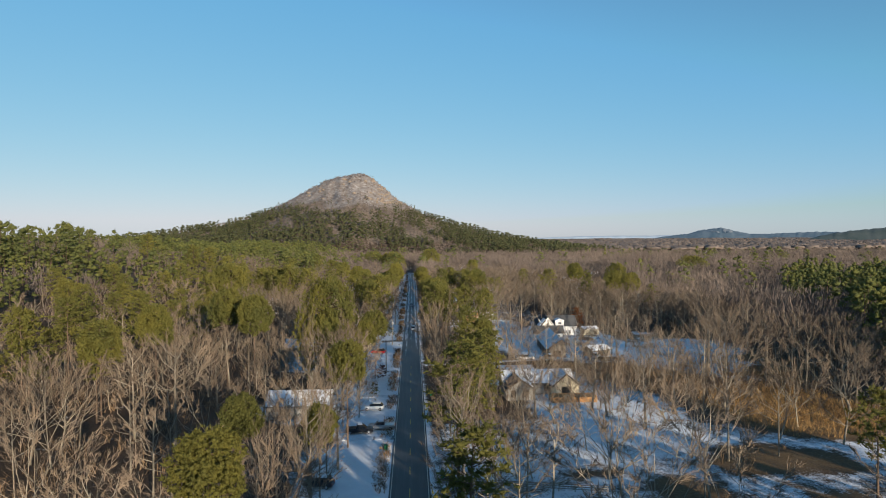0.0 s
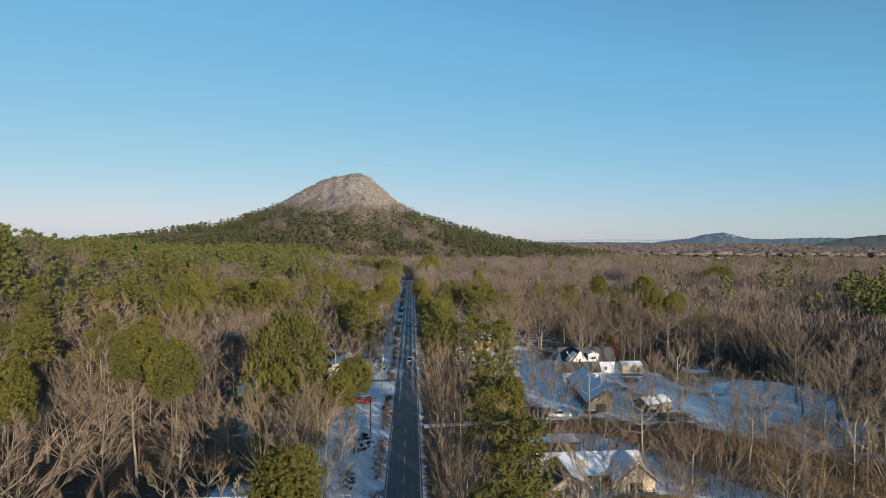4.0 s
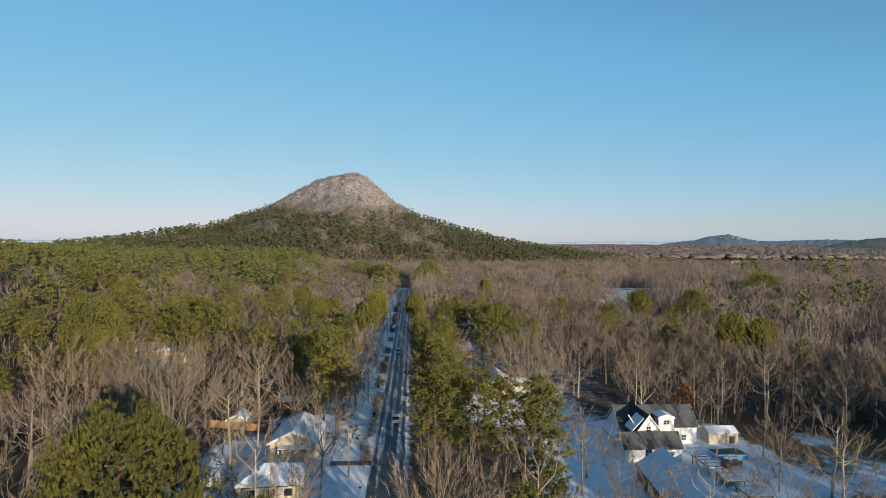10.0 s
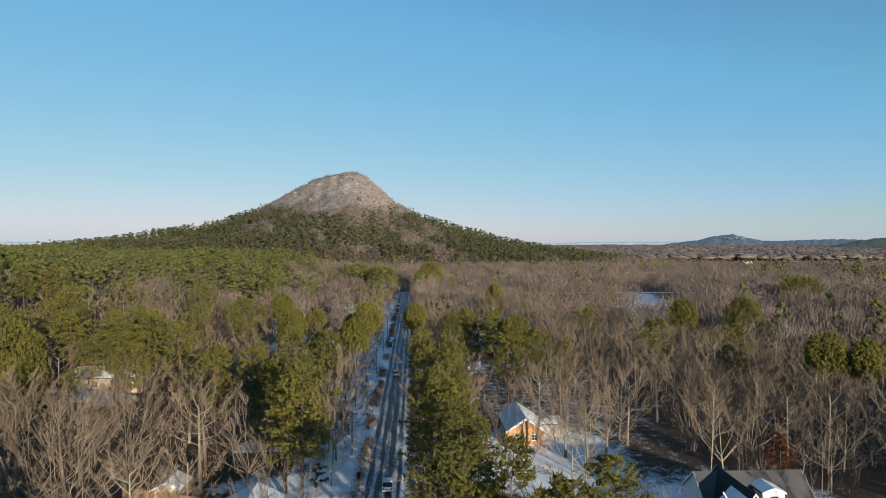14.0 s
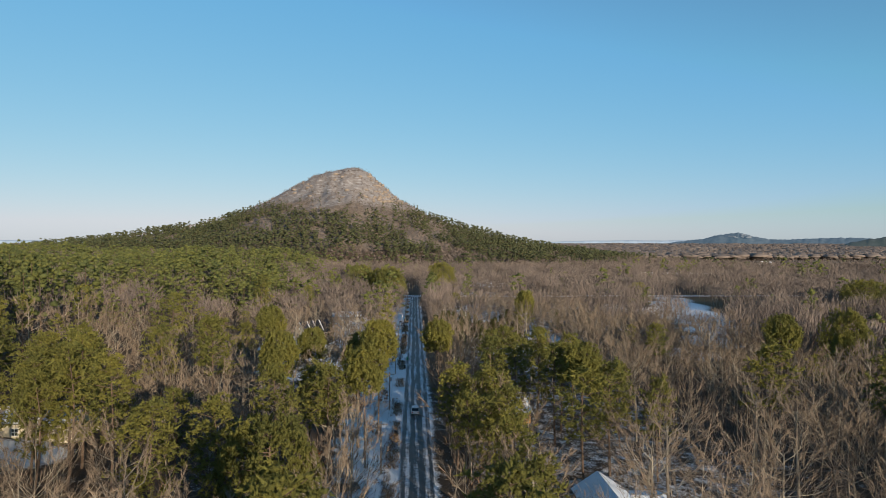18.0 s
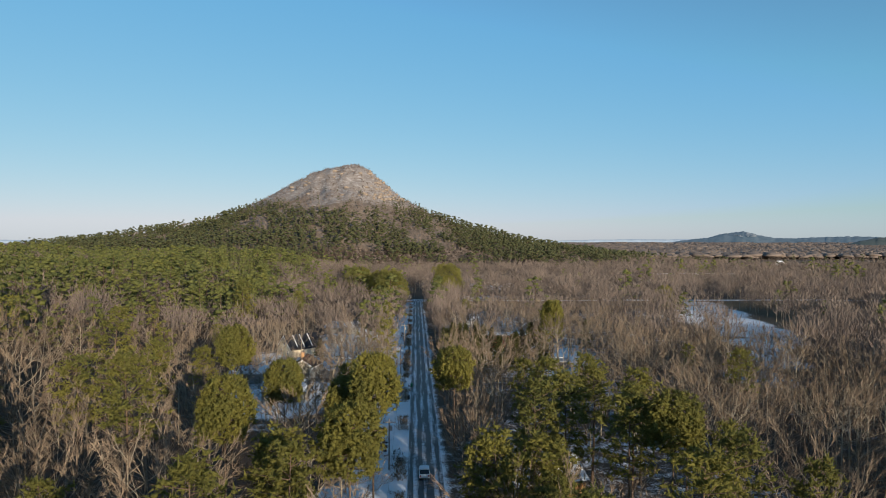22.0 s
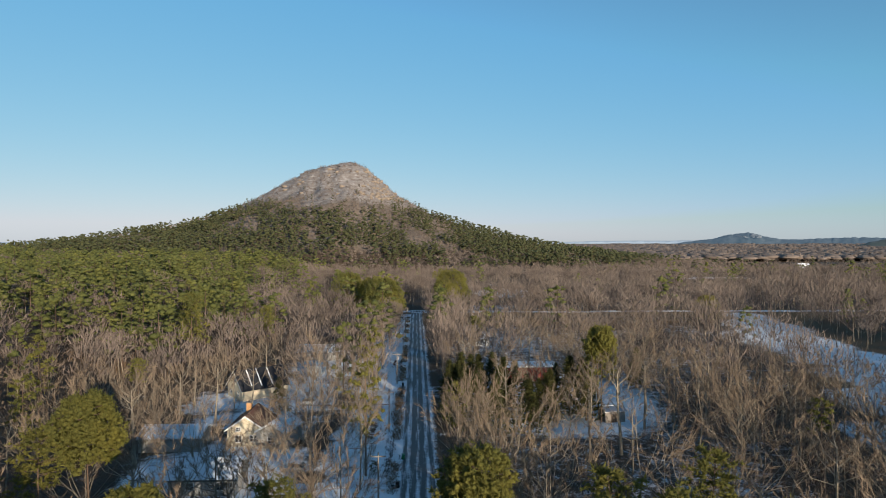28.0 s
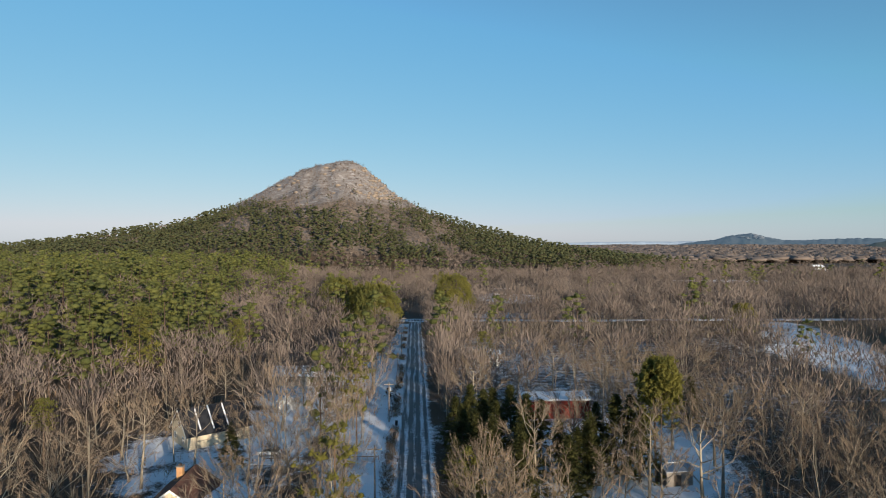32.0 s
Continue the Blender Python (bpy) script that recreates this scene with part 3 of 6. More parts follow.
def bare_tree(seed, detail, twig_count=165):
    """A leafless broadleaf tree one metre high: limbs that rise from a fork and end in a haze of twigs. detail 2 near, 1 middle, 0 far."""
    rng = np.random.default_rng(seed)
    trunk, crown = Soup(), Soup()
    if detail < 0:
        trunk.tube((0, 0, -0.03), (0, 0, 0.5), 0.012, 0.006, 3)
        for i in range(26):
            a, out = rng.uniform(0, 6.28), math.sqrt(rng.uniform(0.0, 1.0))
            tip = np.array((math.cos(a) * 0.34 * out, math.sin(a) * 0.34 * out, 0.98 - 0.3 * out * out + rng.normal() * 0.04))
            base = np.array((0, 0, 0.3)) + 0.4 * (tip - np.array((0, 0, 0.3)))
            crown.sliver(base, tip, 0.016, rng)
        return trunk.arrays(), crown.arrays()
    open_grown = seed % 2 == 0
    fork = rng.uniform(0.2, 0.3) if open_grown else rng.uniform(0.34, 0.46)
    wide = rng.uniform(0.38, 0.46) if open_grown else rng.uniform(0.30, 0.37)
    lean = rng.normal(size=2) * 0.025
    p1, p2 = np.array((lean[0] * 0.4, lean[1] * 0.4, fork * 0.55)), np.array((lean[0], lean[1], fork))
    if detail == 0:
        trunk.tube((0, 0, -0.03), (*lean, 0.6), 0.010, 0.004, 3)
        for i in range(twig_count):
            a, out = rng.uniform(0, 6.28), math.sqrt(rng.uniform(0.0, 1.0))
            shell = np.array((math.cos(a) * wide * out, math.sin(a) * wide * out, (0.97 - fork) * math.sqrt(1 - 0.82 * out * out)))
            if i < 9:
                crown.sliver(p2 * rng.uniform(0.8, 1.1), p2 + shell * 0.9, 0.0042, rng)
                continue
            c = p2 + shell * rng.uniform(0.35, 1.0) ** 0.6
            d = shell / np.linalg.norm(shell) + np.array((0, 0, 0.35)) + rng.normal(size=3) * 0.38
            crown.sliver(c - 0.02 * d, c + d * rng.uniform(0.04, 0.095), rng.uniform(0.0046, 0.0072) * 165 / twig_count, rng)
        return trunk.arrays(), crown.arrays()
    near = detail == 2
    r = 0.0125 if near else 0.0115
    if near:
        trunk.tube((0, 0, -0.03), (0, 0, 0.02), r * 1.8, r * 1.25, 6)
        trunk.tube((0, 0, 0.02), p1, r * 1.25, r, 6), trunk.tube(p1, p2, r, r * 0.8, 6)
    else:
        trunk.tube((0, 0, -0.03), p2, r, r * 0.75, 3)
    limbs, forks, subs, twigs = (11, 4, 6, 8) if near else (8, 3, 5, 9)
    thin = 0.0012 if near else 0.0019
    spin = rng.uniform(0, 6.28)
    heart = p2 + np.array((0, 0, 0.3 * (1 - fork)))
    wood = trunk
    if not open_grown:                      # one leader that carries limbs all the way up
        p3 = np.array((lean[0] * 1.3, lean[1] * 1.3, 0.8))
        wood.tube(p2, p3, r * 0.78, r * 0.3, 5 if near else 3)
    for i in range(limbs):
        a = spin + 2.4 * i + rng.normal() * 0.25
        if open_grown:
            out = wide * (0.35 + 0.65 * math.sqrt((i + 0.5) / limbs)) if i else 0.05
            top = fork + (1 - fork) * (0.86 - 0.36 * (out / wide) ** 2 if i else 0.9) * rng.uniform(0.88, 1.06)
            base = p2 * (rng.uniform(0.72, 1.0) if i > 2 else 1.0)
        else:
            w = (i + rng.uniform(0.0, 0.8)) / limbs
            base = p2 + (p3 - p2) * w
            out = wide * (1.05 - 0.75 * w) * rng.uniform(0.75, 1.1)
            top = min(base[2] + rng.uniform(0.16, 0.26) + 0.06 * w, 0.95)
        tip = np.array((math.cos(a) * out, math.sin(a) * out, top)) + np.array((*lean, 0))
        mid = base + (tip - base) * 0.5 + np.array((math.cos(a), math.sin(a), -0.6)) * 0.07 * out / wide + rng.normal(size=3) * 0.012
        quarter = base + (mid - base) * 0.5 + rng.normal(size=3) * 0.006
        path = [base, quarter, mid, tip] if near else [base, mid, tip]
        for k in range(len(path) - 1):
            f0, f1 = k / (len(path) - 1), (k + 1) / (len(path) - 1)
            wood.tube(path[k], path[k + 1], r * (0.40 - 0.34 * f0), r * (0.40 - 0.34 * f1), 4 if near else 3)
        span = np.linalg.norm(tip - base)
        for j in range(forks):
            u = 0.36 + 0.64 * (j + rng.uniform(0.1, 0.9)) / forks
            s0 = base + (mid - base) * 2 * u if u < 0.5 else mid + (tip - mid) * (2 * u - 1)
            b = a + rng.uniform(-1.35, 1.35)
            along = (tip - mid) / np.linalg.norm(tip - mid)
            e = along + 0.62 * np.array((math.cos(b), math.sin(b), rng.uniform(-0.15, 0.3)))
            e /= np.linalg.norm(e)
            far = span * (0.62 - 0.3 * u) * rng.uniform(0.8, 1.2)
            q, d1 = bend(s0, e, far * 0.5, 0.05, rng)
            q2, d2 = bend(q, d1, far * 0.5, 0.25, rng)
            if near:
                wood.tube(s0, q, r * 0.14, r * 0.09, 3), wood.tube(q, q2, r * 0.09, r * 0.03, 3)
            else:
                wood.sliver(s0, q2, r * 0.12, rng)
            for k in range(subs):
                w = rng.uniform(0.15, 1.0)
                s1 = s0 + (q - s0) * 2 * w if w < 0.5 else q + (q2 - q) * (2 * w - 1)
                out_ = (s1 - heart) / (np.linalg.norm(s1 - heart) + 1e-9)
                g = 0.6 * d2 + 0.5 * out_ + 0.4 * rng.normal(size=3) + np.array((0, 0, 0.15))
                g /= np.linalg.norm(g)
                q3, d3 = bend(s1, g, far * rng.uniform(0.28, 0.5), 0.1, rng)
                crown.sliver(s1, q3, thin * 1.5, rng)
                for _ in range(twigs):
                    h = 0.7 * d3 + 0.4 * out_ + 0.38 * rng.normal(size=3) + np.array((0, 0, 0.15))
                    h /= np.linalg.norm(h)
                    s2 = s1 + (q3 - s1) * rng.uniform(0.2, 1.0)
                    crown.sliver(s2, s2 + h * far * rng.uniform(0.13, 0.3), thin, rng)
    return trunk.arrays(), crown.arrays()


def lump(crown, c, r, flat, rng, sides=7, rings=3):
    """The dense heart of a needle clump: an uneven cushion, flatter below."""
    n = len(crown.v)
    turn = rng.uniform(0, 6.28)
    crown.v.append(c + np.array((0, 0, r * flat * rng.uniform(0.8, 1.1))))
    for i in range(1, rings):
        w = math.pi * i / rings
        for k in range(sides):
            a = turn + math.tau * (k + 0.5 * i) / sides
            q = r * rng.uniform(0.62, 1.12)
            z = math.cos(w) * (flat if math.cos(w) > 0 else flat * 0.55)
            crown.v.append(c + np.array((math.cos(a) * math.sin(w) * q, math.sin(a) * math.sin(w) * q, z * q)))
    crown.v.append(c - np.array((0, 0, r * flat * 0.45)))
    last = n + 1 + (rings - 1) * sides
    for k in range(sides):
        j = (k + 1) % sides
        crown.f += [(n, n + 1 + k, n + 1 + j), (last, last - sides + j, last - sides + k)]
        for i in range(rings - 2):
            u = n + 1 + i * sides
            crown.f += [(u + k, u + sides + k, u + j), (u + j, u + sides + k, u + sides + j)]


def pine_tree(seed, detail, low=0.45, spread_at=0.17, cone=0.0, grain=1.0):
    """A pine (or, with cone, a cedar) one metre high: a straight trunk, and boughs that carry tufts of needles with gaps between."""
    rng = np.random.default_rng(seed)
    trunk, crown = Soup(), Soup()
    bow = rng.normal(size=2) * 0.014
    spine = lambda h: np.array((bow[0] * math.sin(h * 3), bow[1] * math.sin(h * 3), h))
    if detail == 2:
        for h0, h1 in ((-0.03, 0.3), (0.3, 0.62), (0.62, 0.95)):
            trunk.tube(spine(h0), spine(h1), 0.0115 * (1.08 - h0), 0.0115 * (1.05 - h1), 6)
    else:
        trunk.tube(spine(-0.03), spine(0.9), 0.011, 0.004, 3)
    boughs = {2: 42, 1: 16, 0: 15, -1: 4}[detail]
    tufts = {2: 4, 1: 3, 0: 1, -1: 1}[detail]
    size = {2: 0.135, 1: 0.2, 0: 0.3, -1: 0.58}[detail] * spread_at * grain
    lop = rng.uniform(0, 6.28)
    for i in range(boughs):
        u = (i + rng.uniform(0, 0.9)) / boughs
        h = low + (0.965 - low) * u
        a = i * 2.4 + rng.normal() * 0.4
        if cone:
            reach = spread_at * (1.02 - u) * rng.uniform(0.8, 1.1)
        else:
            reach = spread_at * (0.16 + 0.95 * math.sqrt(max(0.0, 1 - (1.18 * u - 0.2) ** 2))) * rng.uniform(0.62, 1.1) * (1 + 0.16 * math.cos(a - lop))
        d = np.array((math.cos(a), math.sin(a), (0.05 + 0.3 * u) * (1 - cone)))
        q = spine(h) + d * reach
        side = np.array((-math.sin(a), math.cos(a), 0))
        if detail == 2 and i % 2 == 0:
            trunk.tube(spine(h - 0.025), q, 0.0034, 0.0012, 3)
        for k in range(tufts):
            w = 1 - (k / max(tufts, 1)) * 0.72 if tufts > 1 else rng.uniform(0.55, 0.85)
            c = spine(h) + d * max(reach * w - 0.4 * size, 0) + side * rng.normal() * 0.2 * reach * (tufts > 1) + np.array((0, 0, rng.normal() * 0.012))
            crown.clump(c, size * rng.uniform(0.7, 1.25), rng, *{2: (4, 3, 12, 0.7, 0.9, 0.72), 1: (4, 3, 10, 0.75, 0.8, 0.75), 0: (4, 3, 9, 0.8, 0.6, 0.8), -1: (4, 3, 7, 1.0, 0.45, 0.85)}[detail])
    if detail >= 0:
        crown.clump(spine(0.965), size * 0.8, rng, 4, 3, 9, 1.3)
    return trunk.arrays(), crown.arrays()


def dome_pine(seed, wide=0.62, pads=950, grow=1.0, mid=0.46, tall=0.52):
    """A great old pine one metre high whose boughs close into one wide dome of fine needles."""
    rng = np.random.default_rng(seed)
    trunk, crown = Soup(), Soup()
    trunk.tube((0, 0, -0.03), (0, 0, 0.45), 0.045 * wide, 0.03 * wide, 7)
    trunk.tube((0, 0, 0.45), (0.01, 0, 0.85), 0.03 * wide, 0.01 * wide, 6)
    lump(crown, np.array((0, 0, mid)), wide * 0.66, 0.7 * tall / wide, rng, 14, 7)
    for i in range(pads):
        u = (i + rng.uniform(0, 1)) / pads
        z = -0.78 + 1.76 * u
        a = i * 2.4 + rng.normal() * 0.2
        r = math.sqrt(max(0.0, 1 - z * z)) if z > 0 else 1.0 - 0.45 * z * z
        lobe = 1 + 0.13 * math.sin(3 * a + seed + 2 * z) + 0.10 * math.sin(5 * a + 2 + 5 * z) + 0.06 * math.sin(9 * a - 8 * z)
        q = rng.uniform(0.76, 1.02) * lobe
        c = np.array((math.cos(a) * r * wide * q, math.sin(a) * r * wide * q, mid + z * tall * rng.uniform(0.9, 1.0) * (0.5 + 0.5 * lobe)))
        if i % 30 == 0:
            trunk.tube((0, 0, mid + tall * (z - 0.15)), c, 0.006, 0.002, 3)
        crown.clump(c, rng.uniform(0.024, 0.042) * grow, rng, 4, 3, 12, 0.8, 0.8, 0.78)
    return trunk.arrays(), crown.arrays()


def grove(seed, needles=False):
    """The crowns of a dozen trees standing close together, one metre high, for woods miles off."""
    rng = np.random.default_rng(seed)
    trunk, crown = Soup(), Soup()
    trunk.tube((0, 0, -0.03), (0, 0, 0.5), 0.02, 0.01, 3)
    for i in range(9):
        a, r = i * 2.4, 0.85 * math.sqrt((i + 0.5) / 9)
        c = np.array((math.cos(a) * r, math.sin(a) * r, rng.uniform(0.3, 0.42)))
        lump(crown, c, rng.uniform(0.36, 0.52), rng.uniform(0.45, 0.75), rng, 8, 5)
    for i in range(26):
        a, r = i * 2.4, 0.95 * math.sqrt((i + 0.5) / 26)
        c = np.array((math.cos(a) * r, math.sin(a) * r, rng.uniform(0.35, 0.55)))
        crown.sliver(c, c + np.array((*rng.normal(size=2) * 0.1, rng.uniform(0.12, 0.25))), 0.085, rng)
    return trunk.arrays(), crown.arrays()


def shrub(seed, count, wide=0.02, tall=1.0):
    """A leafless thicket of thin stems one metre high."""
    rng = np.random.default_rng(seed)
    crown = Soup()
    for _ in range(count):
        p = np.array((*rng.normal(size=2) * 0.25, -0.03))
        q = p + np.array((*rng.normal(size=2) * 0.35, rng.uniform(0.6, 1.0) * tall))
        crown.sliver(p, q, wide, rng)
        for _ in range(3):
            s = p + (q - p) * rng.uniform(0.4, 0.9)
            crown.sliver(s, s + np.array((*rng.normal(size=2) * 0.25, rng.uniform(0.1, 0.4))), wide * 0.6, rng)
    return crown.arrays()


def raw_mesh(name, v, f, material):
    me = bpy.data.meshes.new(name)
    f = np.ascontiguousarray(f, np.int32)
    me.vertices.add(len(v)), me.vertices.foreach_set("co", np.ascontiguousarray(v, np.float32).ravel())
    me.loops.add(f.size), me.loops.foreach_set("vertex_index", f.ravel())
    me.polygons.add(len(f)), me.polygons.foreach_set("loop_start", np.arange(0, f.size, 3, dtype=np.int32))
    me.polygons.foreach_set("use_smooth", np.ones(len(f), bool))
    me.update(calc_edges=True)
    me.materials.append(MATS[material])
    return me


def scattered(name, shapes, places, material, label, category):
    """Many plants as one object: each place is x, y, height, girth; shapes are used in turn."""
    vs, fs, at = [], [], 0
    rng = np.random.default_rng(len(places))
    places = np.asarray(places, float)
    pick = rng.integers(0, len(shapes), len(places))
    for k, (v, f) in enumerate(shapes):
        p = places[pick == k]
        if not len(p):
            continue
        w = rng.uniform(0, math.tau, len(p))
        c, s = np.cos(w)[:, None], np.sin(w)[:, None]
        g = (p[:, 2] * p[:, 3])[:, None]
        x, y = v[None, :, 0] * g, v[None, :, 1] * g
        z = land(p[:, 0], p[:, 1])
        q = np.stack([c * x - s * y + p[:, :1], s * x + c * y + p[:, 1:2], v[None, :, 2] * p[:, 2:3] + z[:, None]], -1).reshape(-1, 3)
        vs.append(q), fs.append((f[None] + (np.arange(len(p)) * len(v))[:, None, None]).reshape(-1, 3) + at)
        at += len(q)
    ob = new(name, raw_mesh(name, np.concatenate(vs), np.concatenate(fs), material))
    return tagged(ob, label, category, kind="stuff")


def standing(name, shape, mats, label, category, group):
    """One tree as a thing with its trunk and crown, to be copied."""
    ob = tagged(new(name), label, category, group)
    for nm, (v, f), m in zip(("trunk", "crown"), shape, mats):
        if len(f):
            new(nm, raw_mesh(nm, v, f, m)).parent = ob
    return ob


PINES = [standing("pine_tree", pine_tree(10 + k, 2, (0.5, 0.42, 0.56, 0.34)[k], (0.19, 0.21, 0.175, 0.22)[k]), ("pine_bark", "needles"),
                  "tall pine with reddish trunk and olive-green needles in snow", "pine", "pines near the road") for k in range(4)]
ROUND = [standing("pine_tree", dome_pine(64 + k, (0.185, 0.205)[k], 560, 0.7, 0.78, 0.205), ("pine_bark", "needles"), "dense round-crowned pine with dark olive needles by the road", "pine", "pines near the road") for k in range(2)]
GREAT = [standing("pine_tree", dome_pine(61, 0.58, 2300, 0.78), ("pine_bark", "needles"), "broad round-crowned pine with dense olive needles", "pine", "pines near the road")]
BARES = [standing("bare_tree", bare_tree(30 + k, 2), ("grey_bark", "twigs"), "leafless grey-brown broadleaf tree standing in thin snow", "tree", "bare trees near the road") for k in range(6)]
CEDARS = [standing("cedar_tree", pine_tree(50 + k, 2, 0.1, 0.24, 1.0, 1.15), ("pine_bark", "cedar_needles"), "dark green conical cedar beside the road", "cedar", "cedars") for k in range(2)]
KEYED = []           # x, y, reach of every tree placed by hand
HUNG = {"pine": 0, "bare": 0, "cedar": 0, "great": 0, "round": 0}
for k, ob in enumerate(PINES + BARES + CEDARS + GREAT + ROUND):
    ob.matrix_world = pose(-60 + 12 * k, -40 - 5 * (k % 3), float(land(-60 + 12 * k, -40)), 0, 0, 40 * k) @ Matrix.Diagonal((17, 17, 17, 1))


def plant(kind, x, y, h, girth=1.0):
    """Stands one more tree of a kind on the ground."""
    pool = {"pine": PINES, "bare": BARES, "cedar": CEDARS, "great": GREAT, "round": ROUND}[kind]
    src = pool[HUNG[kind] % len(pool)]
    HUNG[kind] += 1
    ob = copy_thing(src, pose(x, y, float(land(x, y)) - 0.05, 0, 0, (x * 37 + y * 91) % 360))
    ob.scale = (h * girth, h * girth, h)
    KEYED.append((x, y))
    return ob

# ---------------------------------------------------------------- buildings
def moved(bm, m):
    bmesh.ops.transform(bm, matrix=m, verts=bm.verts)
    return bm


def wing(parent, ox, oy, turn, w, d, eave, ridge, wall, roof, snow=(), over=0.4, windows=(), doors=(), trim="white_trim", lift=0.0):
    """One gabled part of a house; its ridge runs along the local y. snow: the slopes (-1, 1) that lie under snow.
    windows and doors: side (s, n, e, w), place along it, sill height, width, height."""
    m = pose(ox, oy, lift, 0, 0, turn)
    h = w / 2
    part("wall", moved(prism([(-h, -0.6), (h, -0.6), (h, eave), (0, ridge), (-h, eave)], -d / 2, d / 2), m), wall, parent)
    k = (ridge - eave) / h
    for s in (-1, 1):
        e = [(0, ridge + 0.03), (s * (h + over), eave - over * k + 0.03), (s * (h + over), eave - over * k + 0.2), (0, ridge + 0.2)]
        part("roof", moved(prism(e, -d / 2 - over, d / 2 + over), m), roof, parent)
        if s in snow:
            e = [(s * 0.05, ridge + 0.2), (s * (h + over - 0.12), eave - over * k + 0.23), (s * (h + over - 0.06), eave - over * k + 0.33), (s * 0.05, ridge + 0.34)]
            part("roof_snow", moved(prism(e, -d / 2 - over + 0.08, d / 2 + over - 0.08), m), "roof_snow", parent, "settled snow")
        for y in (-d / 2 - over - 0.03, d / 2 + over - 0.01):
            e = [(0, ridge - 0.1), (s * (h + over), eave - over * k - 0.1), (s * (h + over), eave - over * k + 0.24), (0, ridge + 0.24)]
            part("barge_board", moved(prism(e, y, y + 0.04), m), trim, parent)
    for kind, items in (("window", windows), ("door", doors)):
        for side, u, z, ww, hh in items:
            mm = m @ {"s": pose(u, -d / 2, z), "n": pose(u, d / 2, z, 0, 0, 180), "e": pose(h, u, z, 0, 0, 90), "w": pose(-h, u, z, 0, 0, -90)}[side]
            bm = bmesh.new()
            for b in ((-ww / 2 - 0.1, ww / 2 + 0.1, -0.09, 0.02, -0.1, 0), (-ww / 2 - 0.1, ww / 2 + 0.1, -0.07, 0.02, hh, hh + 0.1), (-ww / 2 - 0.1, -ww / 2, -0.07, 0.02, 0, hh), (ww / 2, ww / 2 + 0.1, -0.07, 0.02, 0, hh)):
                add_box(bm, *b)
            if kind == "window":
                add_box(bm, -0.03, 0.03, -0.06, 0.02, 0, hh), add_box(bm, -ww / 2, ww / 2, -0.06, 0.02, hh / 2 - 0.03, hh / 2 + 0.03)
            fr = part(kind, moved(bm, mm), trim, parent)
            part("pane" if kind == "window" else "leaf", moved(box(-ww / 2, ww / 2, -0.03, 0.02, 0, hh), mm), "window_glass" if kind == "window" else "dark_timber", fr)


def chimney(parent, x, y, z0, z1, material="orange_brick", size=0.45):
    bm = box(x - size, x + size, y - size, y + size, z0, z1)
    ob = part("chimney", bm, material, parent)
    part("cap", box(x - size - 0.08, x + size + 0.08, y - size - 0.08, y + size + 0.08, z1, z1 + 0.15), "grey_wood", ob)
    part("flue", box(x - 0.16, x + 0.16, y - 0.16, y + 0.16, z1 + 0.15, z1 + 0.5), "dark_timber", ob)


def ground_at(x, y):
    return float(land(x, y))


# the white farmhouse
house = thing("house", 54.2, 240.5, ground_at(55, 241), 0, "white two-storey farmhouse with dark roofs and snow patches", "house")
wing(house, 1.5, 4, 90, 10, 21, 4.6, 8.8, "white_siding", "dark_shingles", (), windows=[("s", 2.2, 1.0, 1.2, 1.4), ("w", -7, 1.0, 1.1, 1.4)])
wing(house, -4, -1.5, 0, 8.5, 13, 4.2, 9.4, "white_siding", "black_shingles", (), 0.5, [("s", 0, 5.2, 1.1, 1.5), ("w", 1, 1.2, 1.2, 1.5)])
wing(house, -4.8, -10, 90, 6.5, 14.5, 3.1, 5.9, "white_siding", "dark_shingles", (), 0.4, [("w", 1.2, 1.0, 1.7, 1.7), ("w", -4.2, 1.3, 2.3, 0.8)])
wing(house, 3.2, 0.2, 0, 4.2, 4.5, 7.0, 7.7, "white_siding", "dark_shingles", (-1, 1), 0.25, [("s", 0, 5.4, 1.5, 1.0)])
part("roof_snow", moved(prism([(-0.1, 0), (-3.2, -3.2), (-3.25, -3.0), (-0.15, 0.22)], -3.2, 2.2), pose(-5.0, -4.5, 8.5)), "roof_snow", house, "snow patch slid against the gable")
wing(house, -10.2, 0.5, 0, 3.2, 8, 2.7, 3.7, "white_siding", "dark_shingles", (-1, 1), 0.3)
part("valley_flashing", moved(box(-0.1, 0.1, -0.05, 0.05, 0, 4.2), pose(-6.2, -6.0, 5.6, 0, -35, 0)), "white_trim", house)
house.scale = (0.78, 0.8, 0.82)
# long barn under snow
barn = thing("barn", 47.6, 207.5, ground_at(50, 210), -4, "long low barn whose roof lies under blue-shaded snow", "barn")
part("wall", prism([(-4.4, -0.6), (1.3, -0.6), (1.3, 4.3), (0, 5.7), (-4.4, 2.7)], -13, 13), "grey_wood", barn)
part("roof", prism([(-4.9, 2.4), (0, 5.75), (0, 5.92), (-4.9, 2.57)], -13.4, 13.4), "dark_shingles", barn)
part("roof", prism([(1.7, 3.95), (0.0, 5.75), (0.0, 5.92), (1.7, 4.12)], -13.4, 13.4), "dark_shingles", barn)
part("roof_snow", prism([(-4.84, 2.62), (-0.12, 5.85), (-0.12, 5.98), (-4.8, 2.76)], -13.3, 13.3), "roof_snow", barn, "settled snow")
for y in (-13.45, 13.41):
    part("barge_board", prism([(-4.95, 2.3), (0, 5.7), (1.75, 3.85), (1.75, 4.1), (0, 5.98), (-4.95, 2.6)], y, y + 0.04), "dark_timber", barn)
